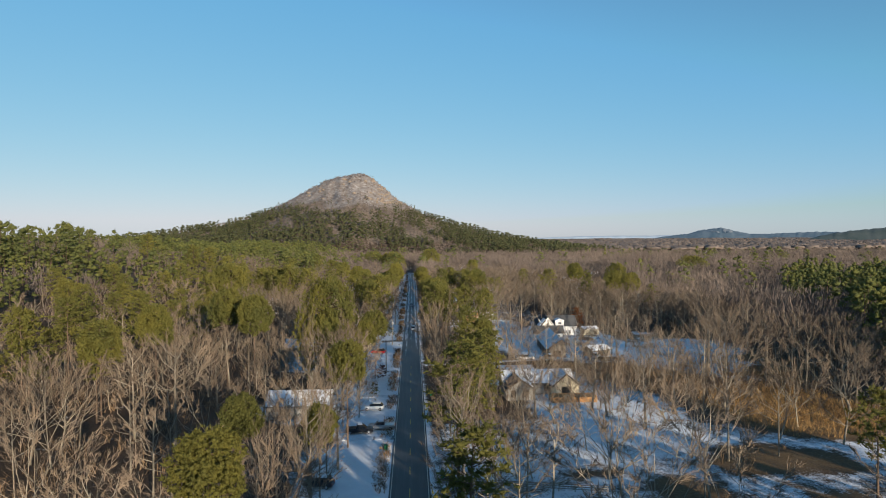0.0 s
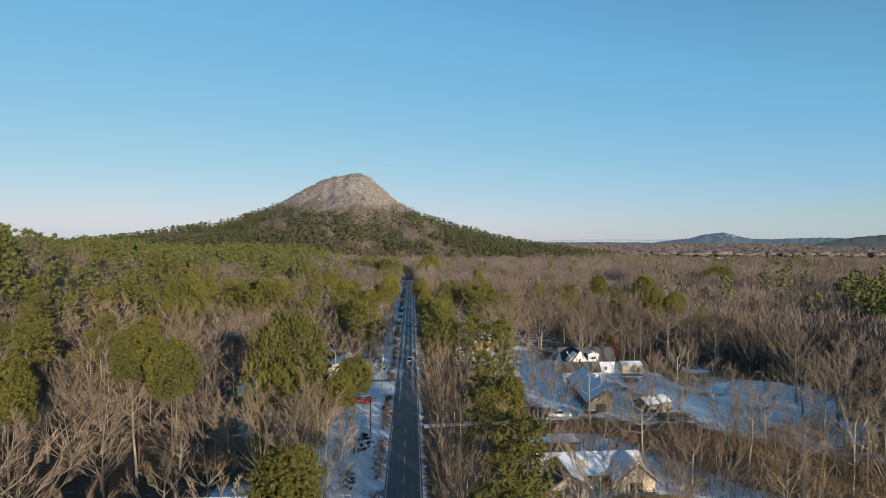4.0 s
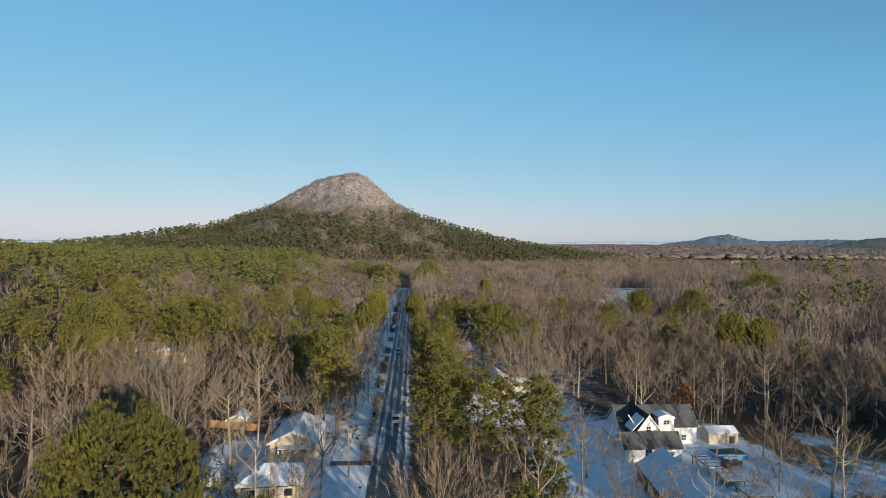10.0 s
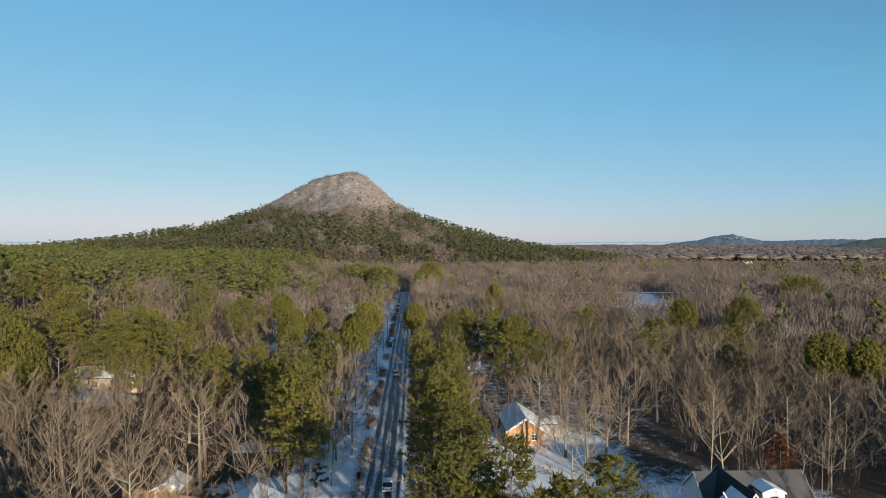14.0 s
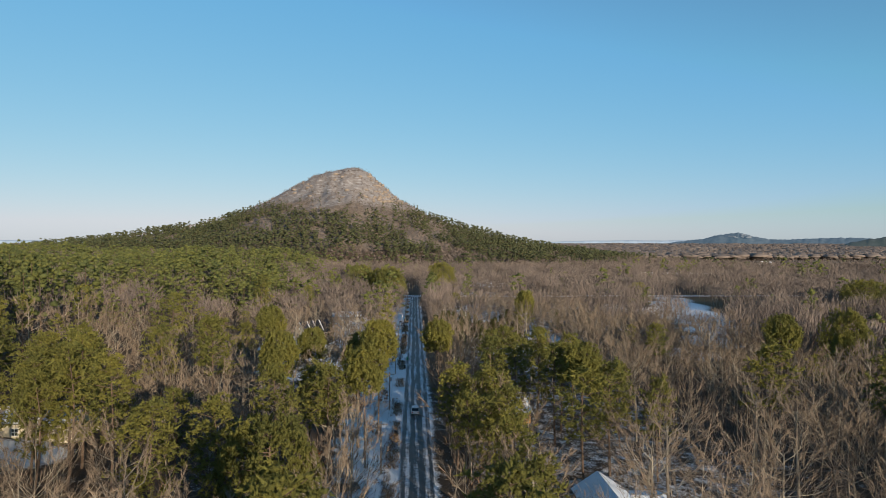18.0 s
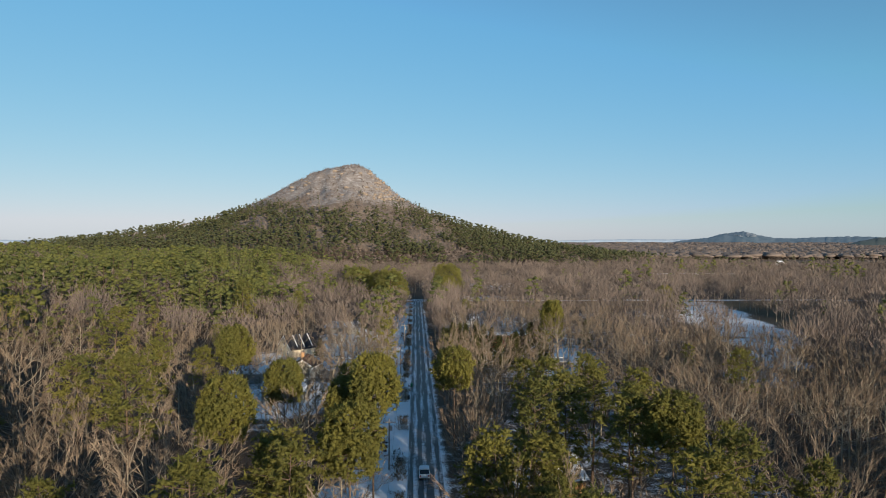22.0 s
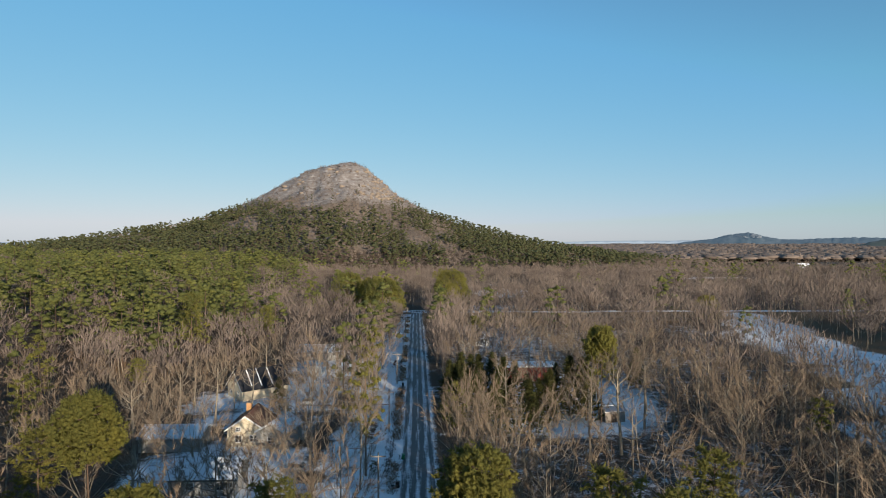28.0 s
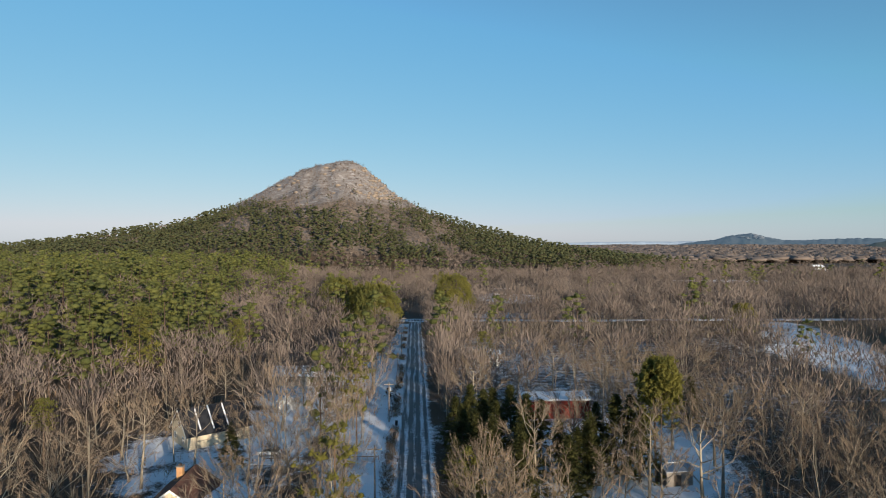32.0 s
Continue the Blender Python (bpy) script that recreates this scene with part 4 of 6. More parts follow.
for u in (-8, 0, 8):
    part("window", box(1.3, 1.36, u - 0.6, u + 0.6, 1.2, 2.2), "window_glass", barn)
part("door", box(-2.6, -0.2, -13.06, -13.0, 0, 2.3), "dark_timber", barn)
for k in range(7):
    part("post", box(-5.0, -4.85, -12 + 3.9 * k, -11.85 + 3.9 * k, -0.3, 2.35), "dark_timber", barn)
annex = thing("outbuilding", 58.6, 196.5, ground_at(58, 196), 24, "low timber outbuilding under a snowy roof behind bare brush", "shed")
wing(annex, 0, 0, 90, 4.4, 7.5, 2.0, 3.1, "grey_wood", "dark_shingles", (-1, 1), 0.3, (), (("w", 0, 0, 1.6, 1.7),), "dark_timber")
# porch roofs beside the barn
porch = thing("porch", 60.5, 219, ground_at(60, 219), 0, "low timber decks and benches dusted with snow", "deck")
for k, (x0, x1, y0, y1, z) in enumerate(((-3.4, -0.6, 2, 9, 1.6), (-2.6, 0.8, -3, 1.2, 1.1), (-2.0, 2.2, -9, -4.5, 0.9))):
    part("deck_board", box(x0, x1, y0, y1, z, z + 0.14), "grey_wood", porch)
    part("snow_cap", box(x0 + 0.1, x1 - 0.1, y0 + 0.1, y1 - 0.5, z + 0.145, z + 0.24, bevel=0.03), "roof_snow", porch)
    for px_ in (x0 + 0.1, x1 - 0.25):
        for py_ in (y0 + 0.1, y1 - 0.25):
            part("post", box(px_, px_ + 0.14, py_, py_ + 0.14, -0.3, z), "grey_wood", porch)
for k in range(4):
    part("slat", box(-3.3, -0.7, 2.4 + 1.7 * k, 2.6 + 1.7 * k, 1.76, 1.9), "dark_timber", porch)
# tan garden shed
shed = thing("shed", 69, 241, ground_at(69, 241), 0, "tan panelled garden shed with a snowy metal roof", "shed")
wing(shed, 0, 0, 90, 5.5, 8.2, 2.9, 4.0, "tan_panel", "grey_metal", (-1, 1), 0.25, (), (("w", -2.4, 0, 1.6, 2.1),), "tan_panel")
for k in range(8):
    part("batten", box(-3.9 + 1.1 * k, -3.84 + 1.1 * k, -2.79, -2.75, 0, 2.8), "cream_siding", shed)
shed.scale = (0.76, 0.76, 0.74)
# raised pool
pool = thing("swimming_pool", 66, 231.5, ground_at(66, 231.5), 4, "raised swimming pool with a dark green winter cover and blue sides", "pool")
part("side", box(-4, 4, -2.4, 2.4, -0.3, 1.2), "pool_blue", pool)
part("rim", box(-4.15, 4.15, -2.55, 2.55, 1.2, 1.3), "white_trim", pool)
part("cover", box(-3.9, 3.9, -2.3, 2.3, 1.304, 1.34), "pool_cover", pool)
part("snow_cap", box(-3.9, 0.5, -2.55, -2.0, 1.345, 1.42), "roof_snow", pool)
pool.scale = (0.8, 0.8, 0.7)
# half-timbered cottage
cot = thing("cottage", 29, 150, ground_at(29, 150), 2, "half-timbered cottage with grey walls, dark beams and snowy roof", "house")
wing(cot, 1, 2.5, 90, 7.5, 17, 2.8, 5.0, "grey_siding", "dark_shingles", (-1, 1), 0.5, [("w", 3, 0.9, 1.2, 1.3), ("w", -2, 0.9, 1.2, 1.3)], (), "dark_timber")
wing(cot, -4.6, -2.6, 0, 6.4, 7, 2.7, 4.8, "grey_siding", "dark_shingles", (1,), 0.5, [("s", -1.6, 0.8, 1.0, 1.4), ("s", 1.4, 0.8, 1.0, 1.4)], (), "dark_timber")
wing(cot, 7.0, -1.2, 0, 6.2, 5.5, 2.8, 5.4, "cream_siding", "dark_shingles", (-1, 1), 0.5, [("s", 0, 0.9, 2.0, 1.4)], (), "dark_timber")
for k in range(6):
    part("beam", box(-7.7 + 1.24 * k, -7.55 + 1.24 * k, -6.16, -6.11, 0, 2.6), "dark_timber", cot)
deck = thing("deck", 36.5, 142.4, ground_at(36, 142), 0, "orange timber deck in front of the cottage", "deck")
part("skirt", box(-5, 5.5, -1.7, 1.7, -0.3, 1.1), "orange_wood", deck)
part("floor", box(-5.1, 5.6, -1.8, 1.8, 1.1, 1.2), "orange_wood", deck)
for k in range(9):
    part("post", box(-5.05 + 1.28 * k, -4.93 + 1.28 * k, -1.78, -1.66, 1.2, 2.1), "orange_wood", deck)
part("rail", box(-5.1, 5.4, -1.8, -1.64, 2.1, 2.2), "orange_wood", deck)
carport = thing("carport", 27.5, 168, ground_at(27, 168), 0, "flat-roofed open carport carrying snow", "carport")
part("roof", box(-5, 5, -2.8, 2.8, 2.4, 2.6), "dark_timber", carport)
part("roof_snow", box(-4.9, 4.9, -2.7, 2.7, 2.604, 2.75, bevel=0.04), "roof_snow", carport)
part("back_wall", box(-4.9, 4.9, 2.5, 2.7, -0.3, 2.4), "grey_wood", carport)
for a in (-4.7, 4.6):
    part("post", box(a, a + 0.12, -2.6, -2.48, -0.3, 2.4), "grey_wood", carport)
# brick cabin
cabin = thing("cabin", 27.6, 285.5, ground_at(27, 285), 0, "orange brick bungalow with a snow-covered gable roof", "house")
wing(cabin, 0, 0, 0, 7.6, 13, 3.0, 5.4, "orange_brick", "dark_shingles", (-1, 1), 0.5, [("s", -1.9, 1.0, 1.1, 1.2), ("s", 1.8, 1.0, 1.1, 1.2), ("w", 0, 1.0, 1.2, 1.2)])
part("downpipe", box(0.1, 0.25, -6.62, -6.52, 0, 4.8), "dark_timber", cabin)
wing(cabin, 6.6, 3.2, 90, 6.5, 5.6, 2.3, 2.9, "grey_siding", "dark_shingles", (-1, 1), 0.3)
# bungalow with a hipped snow roof
bung = thing("bungalow", 18.5, 340, ground_at(18, 340), 12, "small bungalow under a snowy roof among bare trees", "house")
wing(bung, 0, 0, 90, 9, 12, 2.7, 5.0, "orange_wood", "dark_shingles", (-1, 1), 0.5, [("w", 2, 1, 1.2, 1.2)])
# red barn
redb = thing("barn", 33, 479.5, ground_at(33, 479), 0, "dark red open barn with a white snowy metal roof", "barn")
for nm, b, mt in (("back_wall", (-7.8, 7.8, 3.6, 3.8, -0.3, 5.2), "red_boards"), ("end_wall", (-7.8, -7.6, -3.2, 3.6, -0.3, 4.6), "red_boards"), ("end_wall", (7.6, 7.8, -3.2, 3.6, -0.3, 4.6), "red_boards"),
                  ("front_wall", (-7.6, 7.6, -0.2, 0, -0.3, 4.4), "red_boards"), ("roof", (-8.4, 8.4, -4.2, 4.2, 5.3, 5.5), "grey_metal")):
    part(nm, box(*b), mt, redb)
part("roof_snow", box(-8.3, 8.3, -4.1, 4.1, 5.504, 5.68, bevel=0.05), "roof_snow", redb)
for k in range(5):
    part("post", box(-7.5 + 3.7 * k, -7.3 + 3.7 * k, -4.0, -3.8, -0.3, 5.3), "dark_timber", redb)
greys = thing("shed", 45, 438.5, ground_at(45, 438), 8, "small grey plank shed in the snow", "shed")
wing(greys, 0, 0, 90, 3.4, 5.0, 2.6, 3.3, "grey_wood", "grey_metal", (1,), 0.25, (), (("w", 0.4, 0, 1.4, 2.0),), "grey_wood")

# west side houses


def west_house(name, x, y, turn, w, d, eave, ridge, wall, roof, snow, label, windows=(), extra=None):
    h = thing(name, x, y, ground_at(x, y), turn, label, "house")
    wing(h, 0, 0, 0, w, d, eave, ridge, wall, roof, snow, 0.5, windows)
    if extra:
        extra(h)
    return h


def porch_front(h):
    part("porch_roof", moved(prism([(-3.2, 2.3), (3.2, 2.3), (3.2, 2.5), (-3.2, 2.5)], -2.4, 0), pose(0.5, -6.5, 0)), "dark_shingles", h)
    part("roof_snow", box(-2.6, 3.6, -8.8, -6.6, 2.504, 2.62), "roof_snow", h)
    for a in (-2.5, 3.3):
        part("post", box(a, a + 0.15, -8.7, -8.55, -0.3, 2.3), "white_trim", h)


west_house("house", -19.6, 240, 0, 9, 13, 3.0, 5.2, "cream_siding", "dark_shingles", (-1, 1), "cream bungalow with a snowy gable roof and porch", [("s", -2.8, 1, 1.2, 1.3), ("s", 2.6, 1, 1.2, 1.3), ("e", 2, 1, 1.2, 1.2), ("e", -3, 1, 1.2, 1.2)], porch_front)
hipped = thing("house", -20, 217, ground_at(-20, 217), 6, "low house whose broad hipped roof is white with snow", "house")
part("wall", box(-5, 5, -4.2, 4.2, -0.6, 2.7), "cream_siding", hipped)
for nm, z0, z1, grow, mt in (("roof", 2.7, 4.9, 0.6, "dark_shingles"), ("roof_snow", 2.86, 5.05, 0.52, "roof_snow")):
    bm = bmesh.new()
    lo = [bm.verts.new((sx * (5 + grow), sy * (4.2 + grow), z0)) for sx, sy in ((-1, -1), (1, -1), (1, 1), (-1, 1))]
    up = [bm.verts.new((v.co.x, v.co.y, z0 + 0.14)) for v in lo]
    tips = [bm.verts.new((sx * 1.2, 0, z1)) for sx in (-1, 1)]
    bm.faces.new(lo[::-1])
    for i in range(4):
        bm.faces.new((lo[i], lo[(i + 1) % 4], up[(i + 1) % 4], up[i]))
    bm.faces.new((up[0], up[1], tips[1], tips[0])), bm.faces.new((up[1], up[2], tips[1])), bm.faces.new((up[2], up[3], tips[0], tips[1])), bm.faces.new((up[3], up[0], tips[0]))
    part(nm, bm, mt, hipped)
for u in (-2.8, 0.4, 3.0):
    part("window", box(u - 0.6, u + 0.6, -4.24, -4.2, 1.0, 2.2), "window_glass", hipped)
part("vent_pipe", box(-2.1, -1.85, -1.6, -1.35, 4.2, 5.0), "dark_timber", hipped)
west_house("shed", -36, 256, 0, 4, 4.5, 2.2, 3.2, "tan_panel", "grey_metal", (1,), "small yellow-tan shed under bare trees")
west_house("house", -80.5, 331, 90, 9, 19, 3.6, 5.6, "cream_siding", "dark_shingles", (-1, 1), "long cream house lit by the low sun among pines", [("w", -6, 1, 1.3, 1.4), ("w", -2, 1, 1.3, 1.4), ("w", 3, 1, 1.3, 1.4), ("w", 7, 1, 1.3, 1.4)])
west_house("house", -25, 137, 90, 9, 13, 2.8, 4.8, "grey_siding", "dark_shingles", (-1, 1), "grey house with a snowy roof half hidden by pines", [("w", 3, 1, 1.2, 1.2)])
west_house("house", -35.5, 206, 90, 8, 12, 2.8, 4.8, "grey_siding", "dark_shingles", (-1, 1), "grey bungalow in the trees with snow on the roof", [("w", 3, 1, 1.2, 1.2)])
west_house("shed", -33, 222, 0, 4.5, 5, 2.2, 3.2, "white_siding", "grey_metal", (-1, 1), "little white outbuilding with snowy roof")


def brown_roof_extra(h):
    chimney(h, -1.0, 1.5, 4.0, 7.4)
    wing(h, 6.4, -2.4, -14, 6.6, 8.0, 3.2, 5.0, "grey_siding", "grey_metal", (-1, 1), 0.3, [("s", 0, 1, 1.4, 1.2)])
    part("deck", box(2.5, 7.5, -7.5, -5.0, 0.8, 0.95), "grey_wood", h)


west_house("house", -36.5, 428, 0, 7.5, 10, 3.6, 6.2, "cream_siding", "brown_shingles", (), "cream-sided house with brown shingle roof and brick chimney", [("s", -1.5, 1, 1.2, 1.3), ("s", 1.5, 1, 1.2, 1.3), ("s", -1.5, 3.2, 0.9, 0.8)], brown_roof_extra)
west_house("house", -51, 424, 90, 8, 12, 2.8, 4.2, "grey_siding", "grey_metal", (-1, 1), "low house under a pale frosted metal roof", [("w", 2, 1, 1.2, 1.2)])
west_house("house", -37, 402, 90, 8, 11, 2.8, 4.8, "grey_siding", "dark_shingles", (-1,), "grey house with patchy snow on a dark roof", [("w", 2, 1, 1.2, 1.2), ("w", -3, 1, 1.2, 1.2)])


def snow_strips(h):
    for k, (yy, ln) in enumerate(((-4.5, 6.0), (-1.2, 6.8), (2.6, 6.6))):
        part("roof_snow", moved(box(-0.17, 0.2, -ln / 2, ln / 2, 0, 0.12, bevel=0.03), pose(3.2, yy, 6.0, 0, 42, 0) @ pose(0, 0, 0, 0, 0, 90)), "roof_snow", h, "strip of snow in a roof valley")


big_house = west_house("house", -45, 467, -52, 12, 16, 3.2, 8.0, "cream_siding", "black_shingles", (), "large house with a steep dark shingle roof streaked with snow", [("s", -3, 1, 1.3, 1.4), ("s", 3, 1, 1.3, 1.4), ("s", 0, 4.2, 1.3, 1.2), ("e", 4, 1, 1.3, 1.3)], snow_strips)
big_house.scale = (0.82, 0.82, 0.9)
west_house("shed", -33, 492, 0, 4.5, 5.5, 2.4, 3.4, "white_siding", "grey_metal", (-1, 1), "pale garden shed at the edge of the wood")
west_house("house", -36, 520, 90, 9, 14, 2.8, 4.8, "grey_siding", "dark_shingles", (-1, 1), "grey house behind bare trees with snow on its roof", [("w", 2, 1, 1.2, 1.2)])
west_house("house", 67, 813, 90, 10, 14, 3.0, 5.5, "white_siding", "dark_shingles", (1,), "white farmhouse in a snowy clearing below the peak", [("w", 2, 1, 1.3, 1.3), ("w", -4, 1, 1.3, 1.3)])
west_house("house", 24, 548, 90, 8, 9, 2.6, 4.6, "white_siding", "dark_shingles", (-1, 1), "small white cottage near the end of the road", [("w", 2, 1, 1.2, 1.2)])
for k, (x, y) in enumerate(((535, 1130), (610, 1250))):
    west_house("house", x, y, 90, 10, 16, 3.5, 6.0, "white_siding", "dark_shingles", (-1, 1), "far white house between winter trees", [("w", 2, 1, 1.4, 1.4), ("w", -4, 1, 1.4, 1.4)])

# ---------------------------------------------------------------- trees: the ones that stand out
B0 = [(-66, 166, 18), (-45, 118, 21), (-40, 146, 21), (119, 222, 20), (12, 92, 12), (-73, 121, 16), (8, 141, 14)]
B6 = [(6, 189, 17), (-53, 165, 17), (-33, 188, 17), (33, 158, 13), (42, 159, 14), (67, 194, 15), (64, 157, 14), (68, 263, 18), (87, 254, 19), (108, 253, 19)]
B9 = [(-32, 258, 18), (-27, 213, 11), (9, 201, 13), (29, 189, 11), (76, 208, 14), (96, 267, 19), (102, 278, 19), (71, 268, 18), (5, 198, 14), (-61, 219, 17)]
B13 = [(-43, 235, 19), (-30, 228, 17), (-13, 226, 17), (16, 266, 13), (37, 287, 18), (37, 262, 18), (52, 279, 18), (7, 327, 15), (-9, 308, 18), (-54, 237, 17), (-36, 227, 20)]
B19 = [(-33, 312, 20), (-40, 370, 18), (9, 329, 17), (49, 334, 18), (37, 295, 17), (42, 287, 17), (51, 288, 18), (61, 293, 18), (5, 295, 14), (-56, 306, 16)]
B23 = [(-35, 336, 17), (-44, 336, 17), (-54, 412, 18), (-22, 415, 17), (8, 340, 15), (9, 354, 16), (50, 347, 20), (51, 394, 17), (-48, 397, 16), (-59, 391, 16)]
B28 = [(-18, 393, 18), (-11, 400, 17), (-51, 388, 17), (-30, 383, 15), (18, 403, 17), (39, 414, 20), (51, 386, 17), (57, 377, 17), (9, 423, 14), (32, 411, 16)]
P32 = [(42, 439, 22), (-69, 448, 14), (20, 523, 15), (21, 855, 18), (33, 768, 18), (-54, 740, 20), (-22, 575, 18), (-12, 598, 18)]
B32 = [(-44, 414, 14), (-29, 436, 12), (-12, 429, 15), (12, 470, 17), (41, 542, 17), (50, 431, 18), (57, 431, 18), (68, 439, 18), (-58, 430, 14), (-13, 517, 17), (71, 430, 17)]
C32 = [(36, 443, 15), (40, 447, 14), (34, 449, 12), (39, 439, 14), (29, 437, 12), (31, 443, 12), (10, 444, 12), (18, 437, 12), (21, 452, 13), (13, 456, 13), (7.5, 458, 11), (15.5, 462, 12), (19, 445, 12), (25, 441, 11), (11, 464, 12), (19, 460, 13), (24, 452, 12), (13, 441, 12), (27, 436, 11), (62, 470, 12), (8, 448, 12), (15, 451, 12), (16, 428, 13), (23, 426, 13), (-35, 448, 9), (6, 438, 9), (10, 458, 11)]
for x, y, h, g in ((-23, 169, 28, 0.48), (-84, 288, 25, 0.62), (-20, 276, 20, 0.62), (231, 505, 22, 0.95), (122, 367, 23, 0.5), (-17, 606, 25, 0.62), (-24, 622, 24, 0.6), (-40, 655, 25, 0.68), (18, 642, 27, 0.64), (150, 610, 14, 0.8)):
    plant("great", x, y, h, g)
PX = [(-70, 311, 22), (-99, 311, 22), (-90, 331, 23), (-80, 333, 22), (-72, 330, 23), (-97, 330, 22), (-64, 300, 21), (-68, 306, 20), (-76, 309, 18), (-18, 166, 18), (-64, 198, 17), (-70, 204, 18), (-75, 233, 18), (-43, 233, 19), (15, 166, 20), (-101, 259, 19), (-83.9, 154.8, 23), (-25, 73.7, 24), (-11.7, 68.7, 25), (-34, 75, 19), (-40.2, 191.4, 22), (-6, 118.1, 23), (11.9, 90.8, 24), (-32, 268, 20), (-76, 393.7, 25), (-41.1, 346, 22), (-56.5, 387.4, 23), (-10.5, 349.3, 24), (-24.4, 333.7, 25), (16.6, 366.4, 22), (36.9, 347.1, 23), (31.6, 329.5, 24), (16.1, 374.4, 25), (-58, 533, 18), (-30, 630, 16), (15, 821, 17), (-110, 200, 19), (-92, 196, 19), (-120, 215, 19), (-98, 215, 19), (-88, 205, 19), (-105, 230, 19), (-115, 245, 19), (-92, 327, 20), (-102.6, 349.9, 24), (-62.8, 312.6, 25), (-63.2, 349.1, 22), (-25, 297.1, 23), (-21.2, 348.2, 24), (-138.1, 331.2, 25), (-88.1, 265.5, 22), (-127.2, 368.1, 23), (-88.1, 300.2, 24), (-118.6, 367.7, 25), (-67.8, 326.1, 22), (-52.9, 278.9, 23), (-38.3, 284.1, 24), (-30.6, 283.7, 25), (-23.2, 272, 22), (-17.5, 283.1, 23), (-15.6, 347.8, 24), (-12, 235.3, 25), (-78.9, 328.4, 22), (-55.4, 327.3, 23), (-51.9, 340.5, 24), (-20.9, 320, 25), (-11.1, 364.9, 22), (18, 174, 17), (12, 168, 22), (-12, 284, 17)]
BX = [(-69, 271, 16), (-65, 279, 15), (-67, 298, 17), (-42, 256, 15), (-24, 257, 17), (-20, 262, 18), (-27, 208, 18), (-35, 270, 18), (-65, 209, 18), (-50, 193, 18), (-41, 196, 16), (-14, 190, 17), (-47, 249, 15), (-54, 262, 15), (-75, 272, 16), (-43, 284, 18), (-51, 284, 16), (-62, 322, 18), (-80, 302, 17), (-38, 387, 18), (-45, 355, 18), (-58, 311, 17), (-55, 337, 18), (-48, 342, 16), (-13, 332, 17), (-11, 341, 15), (-23, 284, 17), (33, 163, 11), (49, 160, 12), (62, 167, 10), (68, 160, 11), (81, 172, 12), (98, 202, 17), (71, 214, 15), (47, 180, 10), (56, 172, 13), (75, 165, 13), (88, 168, 10), (92, 178, 17), (101, 190, 15), (108, 196, 18), (112, 206, 16), (107, 183, 15), (96, 165, 17), (84, 158, 13), (58, 186, 13), (66, 180, 10), (78, 184, 10)]
BE = [(94, 129, 17), (125, 127, 18), (113, 139, 17), (107, 140, 15), (104, 123, 14), (104, 148, 18), (108, 147, 18), (122, 144, 18), (96, 120, 15), (124, 140, 16), (111, 151, 16), (121, 131, 18), (115, 161, 18), (98, 124, 17), (99, 129, 18), (101, 137, 14), (102, 118, 17), (117, 133, 18), (112, 131, 15), (125, 120, 16), (92, 124, 15), (105, 144, 16), (124, 152, 16), (105, 134, 18), (116, 150, 14), (112, 119, 17), (117, 141, 18), (115, 127, 16), (123, 163, 14), (120, 127, 15), (120, 149, 18), (118, 154, 17), (123, 157, 17), (116, 145, 16), (109, 123, 15), (118, 122, 17), (111, 161, 18), (114, 123, 14), (125, 134, 14), (100, 142, 16), (107, 128, 14), (109, 136, 15)]
BR = [(30, 446, 16), (36, 450, 15), (44, 452, 16), (52, 456, 17), (33, 462, 15), (40, 466, 16), (49, 466, 17), (56, 446, 16), (30, 438, 15), (38, 432, 17), (22, 480, 16)]
BY = [(65, 196, 16), (37, 199, 11), (41.5, 203, 9), (36, 208, 10), (57, 207, 9), (60, 212, 10), (63, 206, 9), (66, 214, 10), (55.5, 203, 8), (70, 222, 9), (73, 231, 8), (61, 189, 9), (54, 189, 10), (48, 188, 9), (32, 214, 12), (35, 222, 12), (30, 228, 13), (-45, 186, 10), (-25, 122, 10), (-31, 146, 15), (-46, 244, 10), (-14, 209, 10), (-12, 218, 12), (-35, 171, 10), (-34, 236, 13), (-34, 164, 15), (-39, 187, 10), (-16, 123, 15), (-16, 184, 14), (-13, 254, 11), (-12, 133, 11), (-41, 159, 14), (-26, 164, 11), (-34, 156, 14), (-31, 128, 14), (-16, 139, 14), (-14, 179, 10), (-16, 162, 12), (-27, 198, 13), (-33, 220, 11), (-12, 168, 10), (-26, 156, 14), (-34, 253, 12), (-40, 239, 15), (-40, 231, 13), (-35, 199, 15), (-45, 143, 12), (-24, 146, 15), (-21, 210, 9), (-10, 259, 10), (-39, 125, 12), (-20, 173, 11), (-33, 247, 9), (-13, 197, 11), (-32, 181, 10), (-28, 188, 14), (-37, 259, 12), (-28, 240, 14), (-10, 162, 13), (-46, 199, 14), (-23, 188, 15), (-32, 176, 15),]
ROUND_AT = [(-58, 142, 24), (-12.4, 114, 20), (-24.4, 87.6, 17), (-20.5, 62, 20), (-13.8, 89, 15), (-10.7, 169, 19), (-12.7, 163, 17), (17, 156, 18), (-38.9, 153, 25), (-62, 125.5, 23), (-48.3, 162.6, 26), (-10.6, 310.8, 23), (-9.4, 333.5, 25),
            (-14.5, 340, 20), (-26.4, 349, 21), (4.8, 356, 22), (-28.8, 322, 24), (32, 318, 22), (42, 437, 23), (91, 278, 23), (98, 275, 22), (91.8, 348.6, 24), (-41.7, 371.6, 24)]
